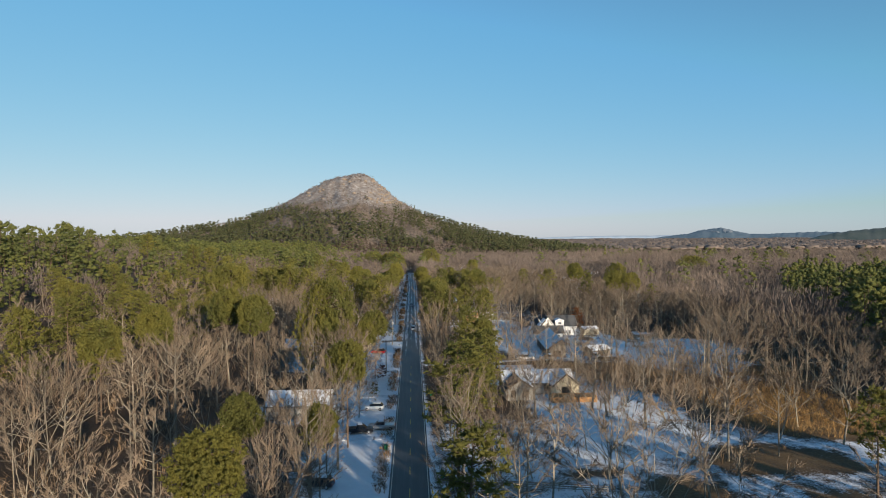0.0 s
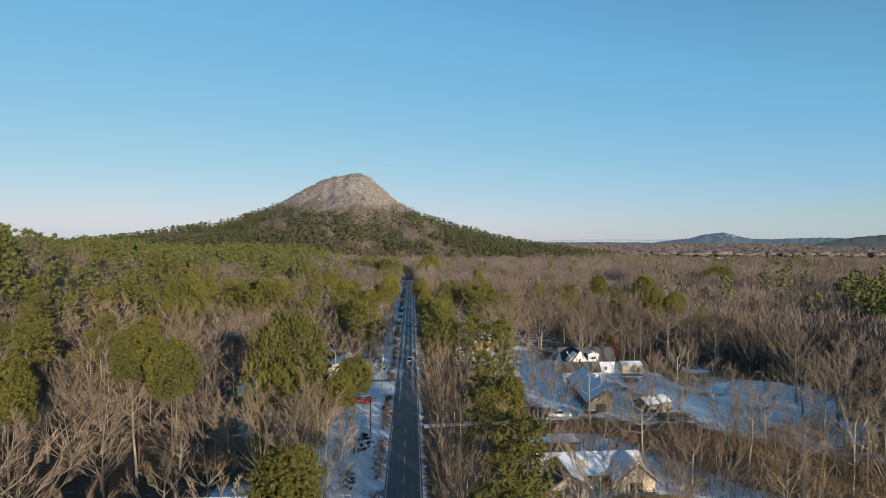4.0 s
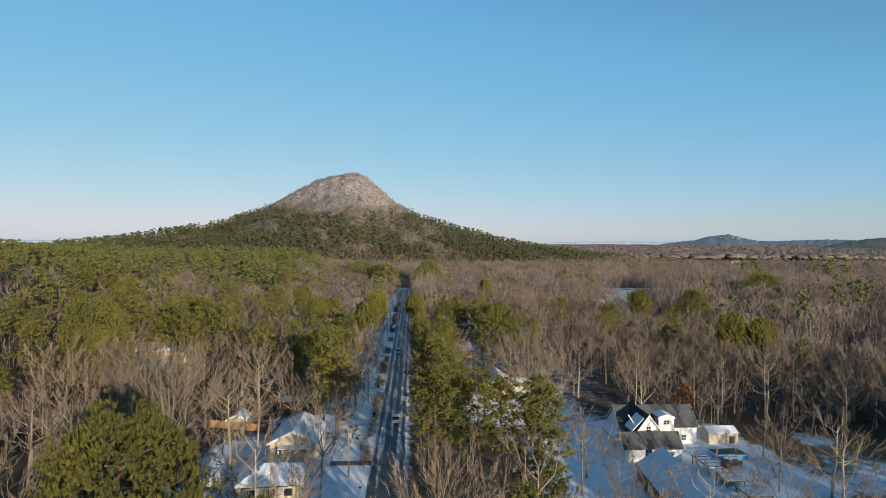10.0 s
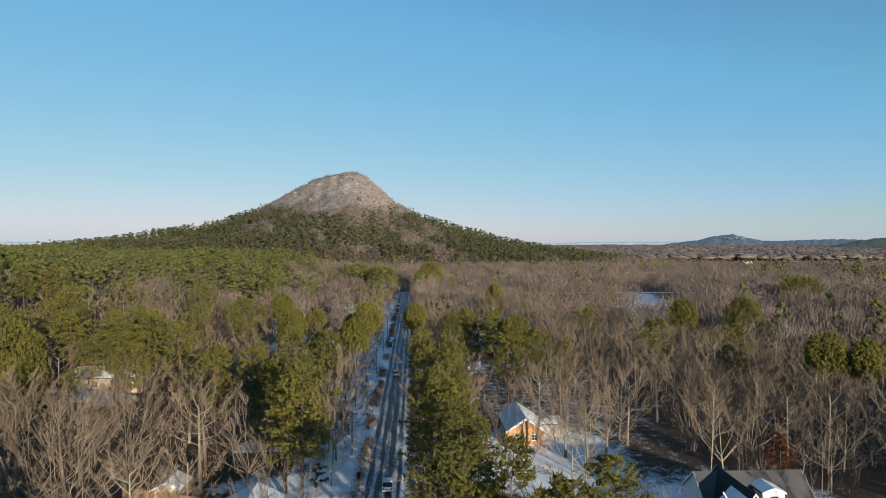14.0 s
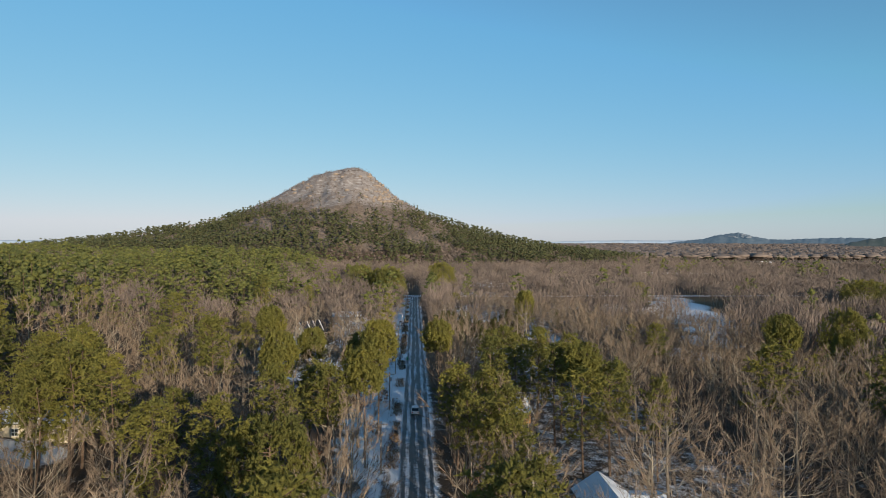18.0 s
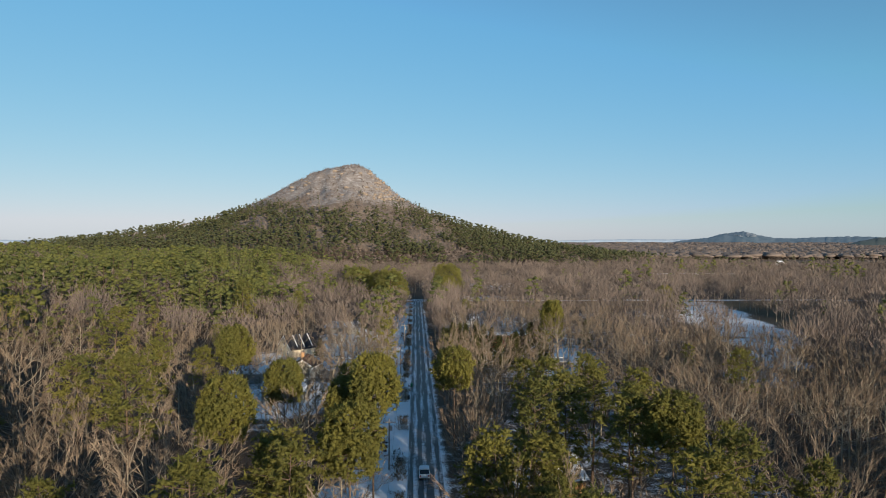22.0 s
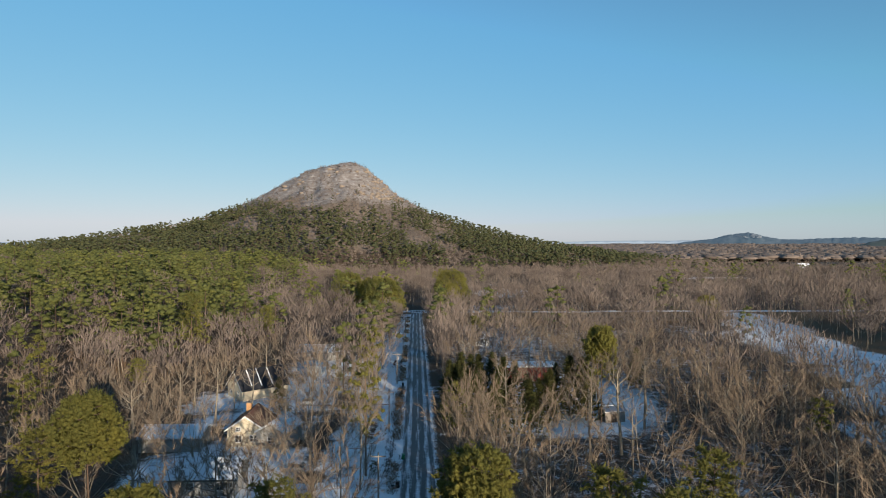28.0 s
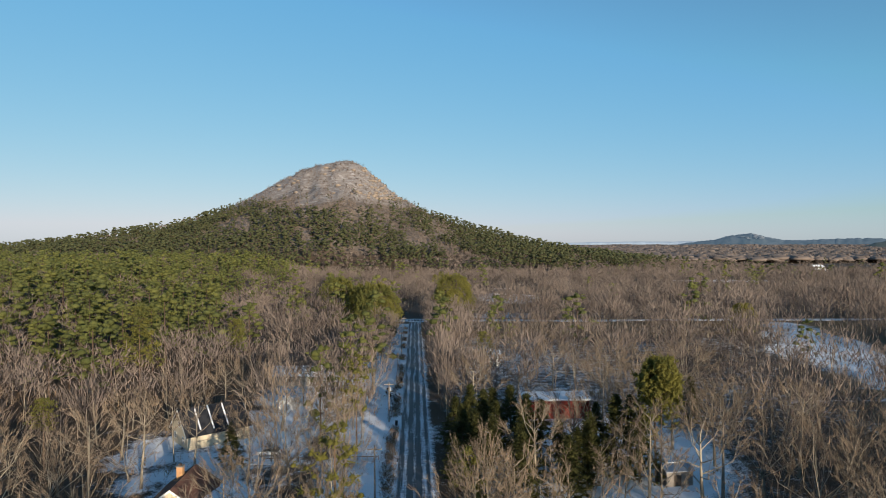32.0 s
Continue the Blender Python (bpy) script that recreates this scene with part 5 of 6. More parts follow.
PINE_AT = [(-74, 317, 22), (-84, 315, 23), (-67, 321, 20), (15, 123, 20), (13.5, 131, 19), (11.5, 113, 17), (12, 143, 19), (14, 168, 20), (6.7, 205, 24), (9.5, 213, 22), (16.2, 201.7, 23), (22.5, 198.5, 22), (25, 216, 20), (8.1, 243.7, 22), (10.5, 233, 21), (7.7, 252, 22), (12, 262, 19), (12, 279, 19), (13, 291, 20), (16, 222, 20),
           (-23.3, 292.8, 23), (-12.6, 244.8, 24), (-16, 250, 20), (-35.2, 277.7, 22), (-28, 278.7, 22), (-50.2, 297, 24), (-42, 321.4, 27), (-60, 302.5, 25), (-16, 303, 21), (-19.5, 311, 20),
           (20, 343.5, 22), (21.2, 335.3, 21), (28, 342.5, 21), (27.5, 321.5, 21), (31, 331, 20), (18.2, 357, 19), (32.4, 362, 19), (36, 341, 20), (64, 361, 20), (-77, 506, 25), (62, 80, 18), (27, 298, 21), (-49, 374, 19), (-61, 377, 20), (-15.8, 356, 19), (-79, 345, 22), (-67, 316, 23), (-100, 184, 22), (-80, 218, 20)]
for x, y, h in ROUND_AT:
    plant("round", x, y, h, 0.84)
BZ = [(-19.5, 227.5, 17), (-15, 226, 18), (-11.5, 227.5, 17), (-13.9, 249.5, 17), (-21.2, 258, 17), (7.5, 132.7, 15), (6, 206.4, 14), (7.3, 358.4, 15), (19, 430.4, 17), (8.7, 429.3, 12), (18.7, 505, 17)]
BG = [(-30.9, 472.2, 16), (-14.9, 472.0, 15), (-60.5, 437.1, 12), (-29.6, 492.4, 11), (-43.4, 488.3, 14), (-34.8, 450.9, 11), (-25.4, 429.8, 12), (-55.7, 378.2, 11), (-51.5, 405.4, 12), (-13.9, 446.5, 16), (-13.7, 426.7, 11), (-54.7, 386.3, 13), (-21.1, 452.4, 15), (-46.5, 482.0, 14), (-27.2, 401.5, 14), (-26.8, 385.2, 11), (-41.8, 447.7, 14), (-43.7, 451.5, 11), (-30.8, 499.2, 11), (-24.2, 496.1, 14), (-56.6, 473.0, 13), (-19.0, 382.7, 11), (-51.6, 443.1, 13), (-12.2, 398.5, 11), (-58.0, 454.3, 14), (-44.8, 409.8, 16), (-40.9, 385.1, 16), (-20.1, 394.6, 16), (-17.2, 430.6, 12), (-39.3, 504.9, 12), (-13.2, 435.6, 14), (-27.6, 418.3, 13)]
BH = [(-12.6, 499.9, 16), (-15.1, 488.2, 12), (-57.5, 412.6, 15), (-22.7, 476.4, 16), (-32.6, 382.4, 13), (-48.0, 439.7, 16), (-45.0, 400.7, 11), (-18.7, 435.1, 13), (-20.2, 497.0, 14), (-47.9, 388.0, 16), (-30.8, 476.4, 16), (-48.5, 504.5, 12), (-54.0, 434.0, 16), (-53.7, 491.3, 11), (44.3, 447.6, 14), (54.7, 462.6, 15), (47.1, 475.2, 17), (46.8, 458.4, 15), (68.5, 491.4, 18), (67.4, 459.9, 13), (54.7, 455.3, 15), (56.1, 497.3, 14), (48.9, 488.0, 18), (37.1, 460.5, 16), (73.1, 498.0, 17), (34.1, 488.6, 18), (30.0, 442.9, 17), (71.2, 470.5, 15), (58.3, 493.0, 16), (49.3, 498.5, 16), (43.1, 498.2, 16), (63.3, 455.3, 15)]

for rows in (PINE_AT, P32, PX):
    for x, y, h in rows:
        if rows is not PX or not (-60 < x < 60 and y < 420):
            plant("pine", x, y, h)
BN = [(-52, 245, 20), (-60, 254, 20), (-45, 260, 18), (-68, 268, 19), (28.4, 125, 15), (38.8, 134, 15), (40.6, 129.4, 16), (46.1, 121.7, 15), (36.7, 136.6, 12), (59.8, 140, 14), (51, 123.8, 12), (60.2, 156.6, 14), (84.7, 165.7, 17), (80.3, 166, 16), (83.6, 177.3, 15), (25.5, 130.2, 13), (20.6, 259.6, 17), (29.5, 275.5, 18),
      (34.1, 271.6, 18), (35.6, 260.7, 16), (42.9, 273.8, 17), (48.3, 277, 17), (6.6, 192.5, 17), (73.1, 211, 15), (57.7, 197.4, 12), (56.9, 176.1, 13), (66.3, 173.2, 14), (71.5, 170.6, 13), (71, 190, 13), (91.4, 189.2, 14), (48.4, 282, 18), (59.7, 303.5, 18)]
for rows in (BN, B0, B6, B9, B13, B19, B23, B28, B32, BX, BE, BR, BY, BZ, BG, BH):
    for x, y, h in rows:
        if min(math.hypot(x - kx, y - ky) for kx, ky in KEYED) > (3.2 if rows is BN else 4.8 if y > 370 else 7.2):
            plant("bare", x, y, h, 0.72 if -16 < x < 10 else 1.12)
for x, y, h in C32:
    plant("cedar", x, y, h, 1.55)

# ---------------------------------------------------------------- trees: woods
BUILT = [(42, 68, 224, 251), (41, 54, 194, 222), (54, 63, 192, 201), (63, 75, 236, 244), (20, 41, 143, 158), (22, 36, 278, 294), (24, 42, 474, 484), (41, 49, 436, 442), (-25, -14, 230, 248), (-26, -14, 211, 223), (-91, -70, 324, 338), (-32, -18, 132, 142), (-41, -29, 421, 435), (-57, -45, 418, 430), (-42, -32, 396, 408), (-54, -36, 456, 478), (12, 25, 334, 346), (62, 76, 808, 820), (-24, -15, 404, 424), (7, 28, 414, 468)
]      # x0, x1, y0, y1 of what must stay clear


def clear_of(x, y):
    ok = np.ones(len(x), bool)
    for x0, x1, y0, y1 in BUILT:
        ok &= ~((x > x0 - 2) & (x < x1 + 2) & (y > y0 - 2) & (y < y1 + 2))
    return ok


def jitter_grid(x0, x1, y0, y1, step, rng):
    gx, gy = np.meshgrid(np.arange(x0, x1, step), np.arange(y0, y1, step))
    n = gx.size
    return gx.ravel() + rng.uniform(-0.48, 0.48, n) * step, gy.ravel() + rng.uniform(-0.48, 0.48, n) * step


def pine_share(x, y):
    """How likely a tree is a pine."""
    z = land(x, y)
    west = 0.12 + 0.72 * ease((-x - 56) / 48)
    west = np.where(y < 270, 0.10 + 0.75 * ease((-x - 64) / 48), west)
    west = west * np.where(vnoise(x, y, 55, 21) > 0.72, 0.4, 1.0)
    west = np.where((y < 420) & (x > -66), 0.03, west)
    west = np.where((y > 345) & (y < 445) & (x > -104), 0.07, west)
    west = np.where((y >= 445) & (x > -72 - 0.06 * (y - 445)), 0.09, np.where(y >= 445, 0.74, west))
    west = np.where((y > 445) & (y < 488) & (x > -150), 0.06, west)
    west = np.where((y > 640) & (y < 985) & (x > -96 - 0.06 * (y - 640) + 30 * (vnoise(x, y, 40, 77) - 0.5)), 0.12, west)
    eastern = np.where((vnoise(x, y, 38, 22) > 0.86) & (y > 560), 0.5, 0.015)
    eastern = np.where((y > 300) & (y < 350) & (x > 12) & (x < 42), 0.8, eastern)
    s = np.where(x < -8, west, eastern)
    hill = np.clip((z - 4) / 8, 0, 1) * (1.0 - 0.86 * ease((0.6 * vnoise(x, y * 0.7, 46, 23) + 0.4 * vnoise(x, y, 17, 29) - 0.54) / 0.10))
    hill = hill * (1 - 0.8 * spot(x - 0.75 * (1200 - y), y, 10, 1200, 34, 120))
    line = 103 + 70 * (vnoise(x, y, 34, 24) - 0.5) + 22 * ease((x + 70) / 45)
    hill = hill * np.clip((line - z) / 30 + 0.4, 0.07, 1)
    return np.where(y > 985, np.maximum(hill, 0.04), s)


rng = np.random.default_rng(5)
px, py = [], []
for x0, x1, y0, y1, st in ((-260, 300, 62, 450, 8.8), (-420, 460, 450, 700, 8.8), (-700, 700, 700, 1000, 11.5), (-700, 560, 1000, 1420, 7.2), (560, 1300, 1000, 1500, 20), (-1500, -800, 1000, 1500, 24), (-700, -260, 150, 450, 10), (-900, -420, 450, 1000, 13), (300, 520, 200, 450, 10), (460, 900, 450, 1000, 15)):
    a, b = jitter_grid(x0, x1, y0, y1, st, rng)
    px.append(a), py.append(b)
for y0, y1, st in ((1500, 2200, 30), (2200, 3200, 42), (3200, 4300, 58)):
    a, b = jitter_grid(-0.7 * y0, 0.9 * y1, y0, y1, st, rng)
    px.append(a), py.append(b)
a, b = jitter_grid(70, 300, 235, 440, 7.6, rng)      # the thick wood east of the white house
px.append(a), py.append(b)
a, b = jitter_grid(106, 215, 128, 262, 7.0, rng)      # the wood that wraps the east side of the field
px.append(a), py.append(b)
for y in np.arange(70, 640, 4.6):                     # trees that line the west verge
    px.append(np.array([rng.uniform(-14.5, -10.4), rng.uniform(-22, -15)])), py.append(np.array([y, y + 2.6]) + rng.uniform(-1, 1, 2))
# the close rows along the east side of the road
for y in np.arange(72, 640, 3.6):
    px.append(np.array([rng.uniform(5.5, 8.5), rng.uniform(8.5, 15)])), py.append(np.array([y, y + 2.0]) + rng.uniform(-1, 1, 2))
px, py = np.concatenate(px), np.concatenate(py)
keep = (px < 0.82 * py + 25) & (px > -0.70 * py - 25) & clear_of(px, py)
keep &= rng.uniform(0, 1, len(px)) > np.clip(openness(px, py, 0.18) * 1.2, 0, np.where(py > 560, 0.95, 0.965))
keep &= (px < -10.3) | (px > 5.2) | (py > 690)
keep &= ~((py < 148) & (px > 0.49 * py) & (px < 0.76 * py) & (py > 55) & (rng.uniform(0, 1, len(px)) < 0.72))      # a gap that opens on the tawny grass
keep &= ~((px > 14) & (px < 60) & (py > 240) & (py < 450) & (rng.uniform(0, 1, len(px)) < 0.3))      # an open wood with a bare floor
keep &= ~((px > 5) & (px < 125) & (py < 240) & (rng.uniform(0, 1, len(px)) < 0.3))
keep &= ~((px > 8) & (px < 135) & (py > 470) & (py < 662) & (rng.uniform(0, 1, len(px)) < 0.22))
keys = np.array(KEYED)
near = py < 640
dist = np.full(len(px), 99.0)
for kx, ky in keys:
    dist = np.minimum(dist, np.hypot(px - kx, py - ky))
keep &= dist > 6.0
keep &= np.hypot(px + 23, py - 169) > 10
pz = land(px, py)
keep &= ~((pz > 158) & (py > 985)) & ~((pz > 12) & (py > 1420))
keep &= ~((pz > 95) & (py > 985) & (rng.uniform(0, 1, len(px)) > np.clip((150 - pz) / 60, 0.45, 1)))
px, py, pz = px[keep], py[keep], pz[keep]
pine = rng.uniform(0, 1, len(px)) < pine_share(px, py)
# thick pines at the east edge of view, put there to shade the wood
pine |= (px > 0.69 * py + 10) & (py < 250) & (py > 135) & (rng.uniform(0, 1, len(px)) < 0.75)
pine |= (px > 0.617 * py) & (px < 0.617 * py + 120) & (py > 250) & (py < 430) & (rng.uniform(0, 1, len(px)) < 0.65)
pine |= (px > 4) & (px < 15) & (py > 225) & (py < 345) & (rng.uniform(0, 1, len(px)) < 0.3)
how_far = np.hypot(np.maximum(np.abs(px), 62), np.maximum(py - 331, 0) + 10)
size = rng.uniform(0.6, 1.15, len(px)) * (0.85 + 0.3 * vnoise(px, py, 40, 51))
high = np.where(pine, 20.5, 16.5) * size
high = np.where((py > 985), np.where(pine, 12.5, 8.0) * rng.uniform(0.6, 1.25, len(px)), high)
high = np.where((py > 985), high * np.clip(1 - (pz - 70) / 85, np.where(pine, 0.34, 0.3), 1), high)
high = np.where((py > 1500), 17 * size, high)
girth = rng.uniform(0.85, 1.2, len(px)) * np.where((py > 985) & pine, 1.35, 1.0) * np.where(py > 1500, 2.1, np.where((py > 985) & (px > 560), 1.3, np.where(py > 480, 1.25, 1.0)))
girth = np.where((px > -17) & (px < 10) & (py < 690) & ~pine, girth * np.where(px < -9, 0.78, 0.62), girth)      # slim trees beside the road
tier = np.where(how_far < 92, 2, np.where((how_far < 150) & (np.abs(px) < 112), 1, 0))
order = np.argsort(how_far)
left = {"pine": 60, "bare": max(0, 292 - HUNG["bare"])}
single = np.zeros(len(px), bool)
for i in order:
    if tier[i] < 2:
        break
    k = "pine" if pine[i] else "bare"
    if left[k] > 0:
        left[k] -= 1
        single[i] = True
        plant(k, px[i], py[i], high[i], girth[i])
tier = np.where(py > 1500, -2, np.where(py > 985, -1, np.minimum(tier, 1)))
rows = np.stack([px, py, high, girth], -1)
for t in (1, 0, -1, -2):
    for is_pine in (True, False):
        sel = rows[(tier == t) & (pine == is_pine) & ~single]
        if not len(sel):
            continue
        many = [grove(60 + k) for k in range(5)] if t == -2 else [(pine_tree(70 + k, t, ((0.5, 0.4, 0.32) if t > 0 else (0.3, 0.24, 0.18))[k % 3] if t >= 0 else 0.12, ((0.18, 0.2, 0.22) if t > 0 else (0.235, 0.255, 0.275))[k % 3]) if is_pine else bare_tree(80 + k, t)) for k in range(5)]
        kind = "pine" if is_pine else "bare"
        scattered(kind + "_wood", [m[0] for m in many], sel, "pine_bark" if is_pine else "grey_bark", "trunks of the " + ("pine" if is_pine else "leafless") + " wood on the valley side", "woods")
        scattered(kind + "_canopy", [m[1] for m in many], sel, ("needles" if t > 0 else "far_needles" if t == 0 else "hazy_needles" if t == -1 else "hazy_twigs") if is_pine else ("twigs" if t > 0 else "far_twigs" if t > -2 else "hazy_twigs"),
                  ("olive-green needles of the pine wood" if is_pine else "grey-brown bare twigs of the winter wood"), "woods")

# the wood goes on unseen, east and behind the road's start, to cast shade
ex, ey = jitter_grid(-60, 400, -70, 420, 6.6, rng)
ok = ((ex >= 0.82 * ey + 25) | (ey < 28)) & clear_of(ex, ey) & (ex > 12)
across = (ex - 86) * 0.906 + (ey - 134) * 0.423
ok &= ~((np.abs(across) < 20) & (ey < 116)) & ~((across < -18) & (across > -66) & (ey < 116) & (rng.uniform(0, 1, len(ex)) < 0.72))      # gaps left in these unseen trees so the sun reaches the grass
ok &= rng.uniform(0, 1, len(ex)) > np.clip(openness(ex, ey, 0.28) * 1.1, 0, 0.9)
green = rng.uniform(0, 1, len(ex)) < 0.75
er = np.stack([ex, ey, np.where(green, rng.uniform(19, 26, len(ex)), rng.uniform(13, 19.5, len(ex))), rng.uniform(0.9, 1.25, len(ex))], -1)
many = [bare_tree(180 + k, 0, 64) for k in range(5)]
scattered("bare_wood", [m[0] for m in many], er[ok & ~green], "grey_bark", "trunks of the unseen leafless wood east of the road", "woods")
scattered("bare_canopy", [m[1] for m in many], er[ok & ~green], "far_twigs", "grey-brown bare twigs of the winter wood", "woods")
many = [pine_tree(170 + k, -1, 0.3, 0.23) for k in range(4)]
scattered("pine_wood", [m[0] for m in many], er[ok & green], "pine_bark", "trunks of the unseen pine wood east of the road", "woods")
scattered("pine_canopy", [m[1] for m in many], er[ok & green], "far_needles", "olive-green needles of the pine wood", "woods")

# and on the west
ex, ey = jitter_grid(-420, -30, 10, 470, 8.4, rng)
ok = (ex <= -0.7 * ey - 27) & clear_of(ex, ey)
er = np.stack([ex, ey, rng.uniform(14, 22, len(ex)), rng.uniform(0.95, 1.3, len(ex))], -1)[ok]
scattered("pine_wood", [m[0] for m in many], er, "pine_bark", "trunks of the pine wood west of the road", "woods")
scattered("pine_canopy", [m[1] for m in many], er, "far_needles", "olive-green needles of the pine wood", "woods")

# scrub on the bare upper slopes
sx, sy = jitter_grid(-330, 90, 1180, 1418, 4.6, rng)
sz = land(sx, sy)
ok = (sz > 84) & (rng.uniform(0, 1, len(sx)) < 0.75) & (vnoise(sx, sy, 20, 41) > 0.25)
sr = np.stack([sx[ok], sy[ok], rng.uniform(1.6, 4.2, ok.sum()), rng.uniform(0.8, 1.3, ok.sum())], -1)
scattered("scrub", [shrub(140 + k, 5, 0.07) for k in range(4)], sr, "far_twigs", "low grey-brown scrub between the rocks of the peak", "scrub")
# undergrowth
ux, uy = jitter_grid(-130, 160, 62, 500, 4.9, rng)
ok = clear_of(ux, uy) & (rng.uniform(0, 1, len(ux)) > np.clip(openness(ux, uy, 0.22) * 1.2, 0, 0.98)) & (np.abs(ux - ROAD_X) > 6.5) & (vnoise(ux, uy, 16, 31) > np.where(ux > 10, 0.68, 0.45))
ux, uy = ux[ok], uy[ok]
ur = np.stack([ux, uy, rng.uniform(1.2, 3.6, len(ux)), rng.uniform(0.7, 1.2, len(ux))], -1)
scattered("undergrowth", [shrub(90 + k, 9, 0.02) for k in range(4)], ur, "brush", "brown leafless brush under the trees", "brush")
wx, wy = jitter_grid(62, 230, 252, 450, 4.6, rng)      # saplings that darken the foot of the wood
ok = (wx < 0.75 * wy - 60) & (rng.uniform(0, 1, len(wx)) < 0.8) & clear_of(wx, wy)
wr = np.stack([wx[ok], wy[ok], rng.uniform(3.0, 8.0, ok.sum()), rng.uniform(0.35, 0.6, ok.sum())], -1)
scattered("saplings", [shrub(150 + k, 9, 0.016) for k in range(4)], wr, "far_twigs", "grey-brown saplings at the foot of the wood", "brush")
dx, dy = jitter_grid(-6.6, -4.4, 88, 640, 0.5, rng)      # dead weeds in the ditch, broken by the driveways
ok = (vnoise(np.zeros(len(dx)), dy, 9, 57) > 0.36) & (rng.uniform(0, 1, len(dx)) < 1.15 - 0.75 * np.abs(dx + 5.5))
dr = np.stack([dx[ok], dy[ok], rng.uniform(0.35, 0.95, ok.sum()), rng.uniform(0.8, 1.4, ok.sum())], -1)
scattered("ditch_weeds", [shrub(160 + k, 5, 0.05) for k in range(4)], dr, "brush", "dark brown dead weeds in the roadside ditch", "brush")
bx_, by_ = jitter_grid(27, 100, 146, 186, 2.7, rng)
ok = clear_of(bx_, by_) & (rng.uniform(0, 1, len(bx_)) < 0.75) & (by_ < 172 + 0.1 * bx_ + 8 * (vnoise(bx_, by_, 9, 43) - 0.5))
br = np.stack([bx_[ok], by_[ok], rng.uniform(2.0, 6.0, ok.sum()), rng.uniform(0.6, 1.0, ok.sum())], -1)
scattered("thicket", [shrub(190 + k, 16, 0.012) for k in range(4)], br, "brush", "brown leafless thicket between the two lawns", "brush")
tx, ty = jitter_grid(64, 106, 112, 156, 1.15, rng)
ok = rng.uniform(0, 1, len(tx)) < spot(tx, ty, 84, 134, 17, 19) * 0.9
tr = np.stack([tx[ok], ty[ok], rng.uniform(0.8, 1.9, ok.sum()), rng.uniform(0.6, 1.0, ok.sum())], -1)
scattered("tall_grass", [shrub(95 + k, 9, 0.03) for k in range(3)], tr, "tawny_grass", "tall tawny dead grass standing in the snow", "grass")
# bushes and leaf-holding oaks
for x, y, h in ((68, 256, 9), (-18, 300, 7), (-15, 345, 6)):
    ob = standing("oak_tree", pine_tree(int(200 + x), 2, 0.15, 0.3), ("grey_bark", "rusty_leaves"), "small oak that has kept its rusty dead leaves", "oak", "rusty oaks")
    ob.matrix_world = pose(x, y, float(land(x, y)) - 0.05, 0, 0, x * 20) @ Matrix.Diagonal((h, h, h, 1))

# ---------------------------------------------------------------- vehicles
def vehicle(name, x, y, turn, paint, label, truck=False, snowy=True):
    """A parked car or pickup; its nose points along the local x."""
    car = thing(name, x, y, ground_at(x, y) + (0.16 if abs(x - ROAD_X) < 4 else 0.03), turn, label, "car" if not truck else "truck")
    ln, wd = (5.4, 1.95) if truck else (4.6, 1.85)
    a = ln / 2
    side = [(-a, 0.35), (a, 0.35), (a, 0.78), (a - 0.35, 0.95), (a - 1.35, 1.02), (-a + 0.1, 1.05), (-a, 0.9)]
    bm = prism(side, -wd / 2, wd / 2)
    bmesh.ops.bevel(bm, geom=bm.edges[:], offset=0.05, segments=1, affect="EDGES")
    part("body", bm, paint, car)
    cab = [(a - 1.3, 1.0), (a - 2.05, 1.62), (-a + (2.2 if truck else 0.75), 1.66), (-a + (2.0 if truck else 0.15), 1.02)]
    part("cabin", prism(cab, -wd / 2 + 0.12, wd / 2 - 0.12), "window_glass", car)
    top = [(a - 1.98, 1.60), (-a + (2.15 if truck else 0.7), 1.64), (-a + (2.15 if truck else 0.7), 1.72), (a - 2.05, 1.68)]
    part("roof", prism(top, -wd / 2 + 0.1, wd / 2 - 0.1), paint, car)
    if snowy:
        part("snow_cap", box(-a + (2.3 if truck else 0.85), a - 2.15, -wd / 2 + 0.2, wd / 2 - 0.2, 1.725, 1.80, bevel=0.03), "roof_snow", car)
    for px_ in (-a + 0.85, a - 0.9):
        for s in (-1, 1):
            bm = bmesh.new()
            rod(bm, (px_, s * (wd / 2 - 0.22), 0.34), (px_, s * (wd / 2 + 0.01), 0.34), 0.34, 0.34, 12)
            w = part("wheel", bm, "rubber", car)
            bm = bmesh.new()
            rod(bm, (px_, s * (wd / 2), 0.34), (px_, s * (wd / 2 + 0.025), 0.34), 0.2, 0.19, 10)
            part("rim", bm, "grey_metal", w)
    for s in (-1, 1):
        part("headlight", box(a - 0.06, a + 0.02, s * 0.62 - 0.18, s * 0.62 + 0.18, 0.62, 0.78), "white_trim", car)
        part("tail_light", box(-a - 0.02, -a + 0.05, s * 0.7 - 0.12, s * 0.7 + 0.12, 0.65, 0.92), "red_paint", car)
    return car


vehicle("suv", -9.2, 138.5, 178, "white_paint", "white car parked on a snowy driveway")
vehicle("pickup_truck", -11, 122.5, 4, "dark_paint", "dark pickup truck in a snowy yard", True)
vehicle("pickup_truck", -6.8, 124.5, 178, "silver_paint", "tan-grey pickup truck beside the road", True)
vehicle("car", -16.5, 115, 80, "dark_paint", "dark car half covered by snow in a yard")
vehicle("car", -15, 96, 170, "dark_paint", "black car parked near the road edge")
vehicle("suv", 34.5, 191, 178, "white_paint", "white pickup parked below the barn", True)
vehicle("car", 41, 190.5, 172, "silver_paint", "silver car with snow on its roof")
vehicle("car", -0.2, 257, 90, "white_paint", "white car stopped on the snowy road", False, True)
vehicle("car", -11.9, 206, 170, "red_paint", "red car parked in a snowy yard")
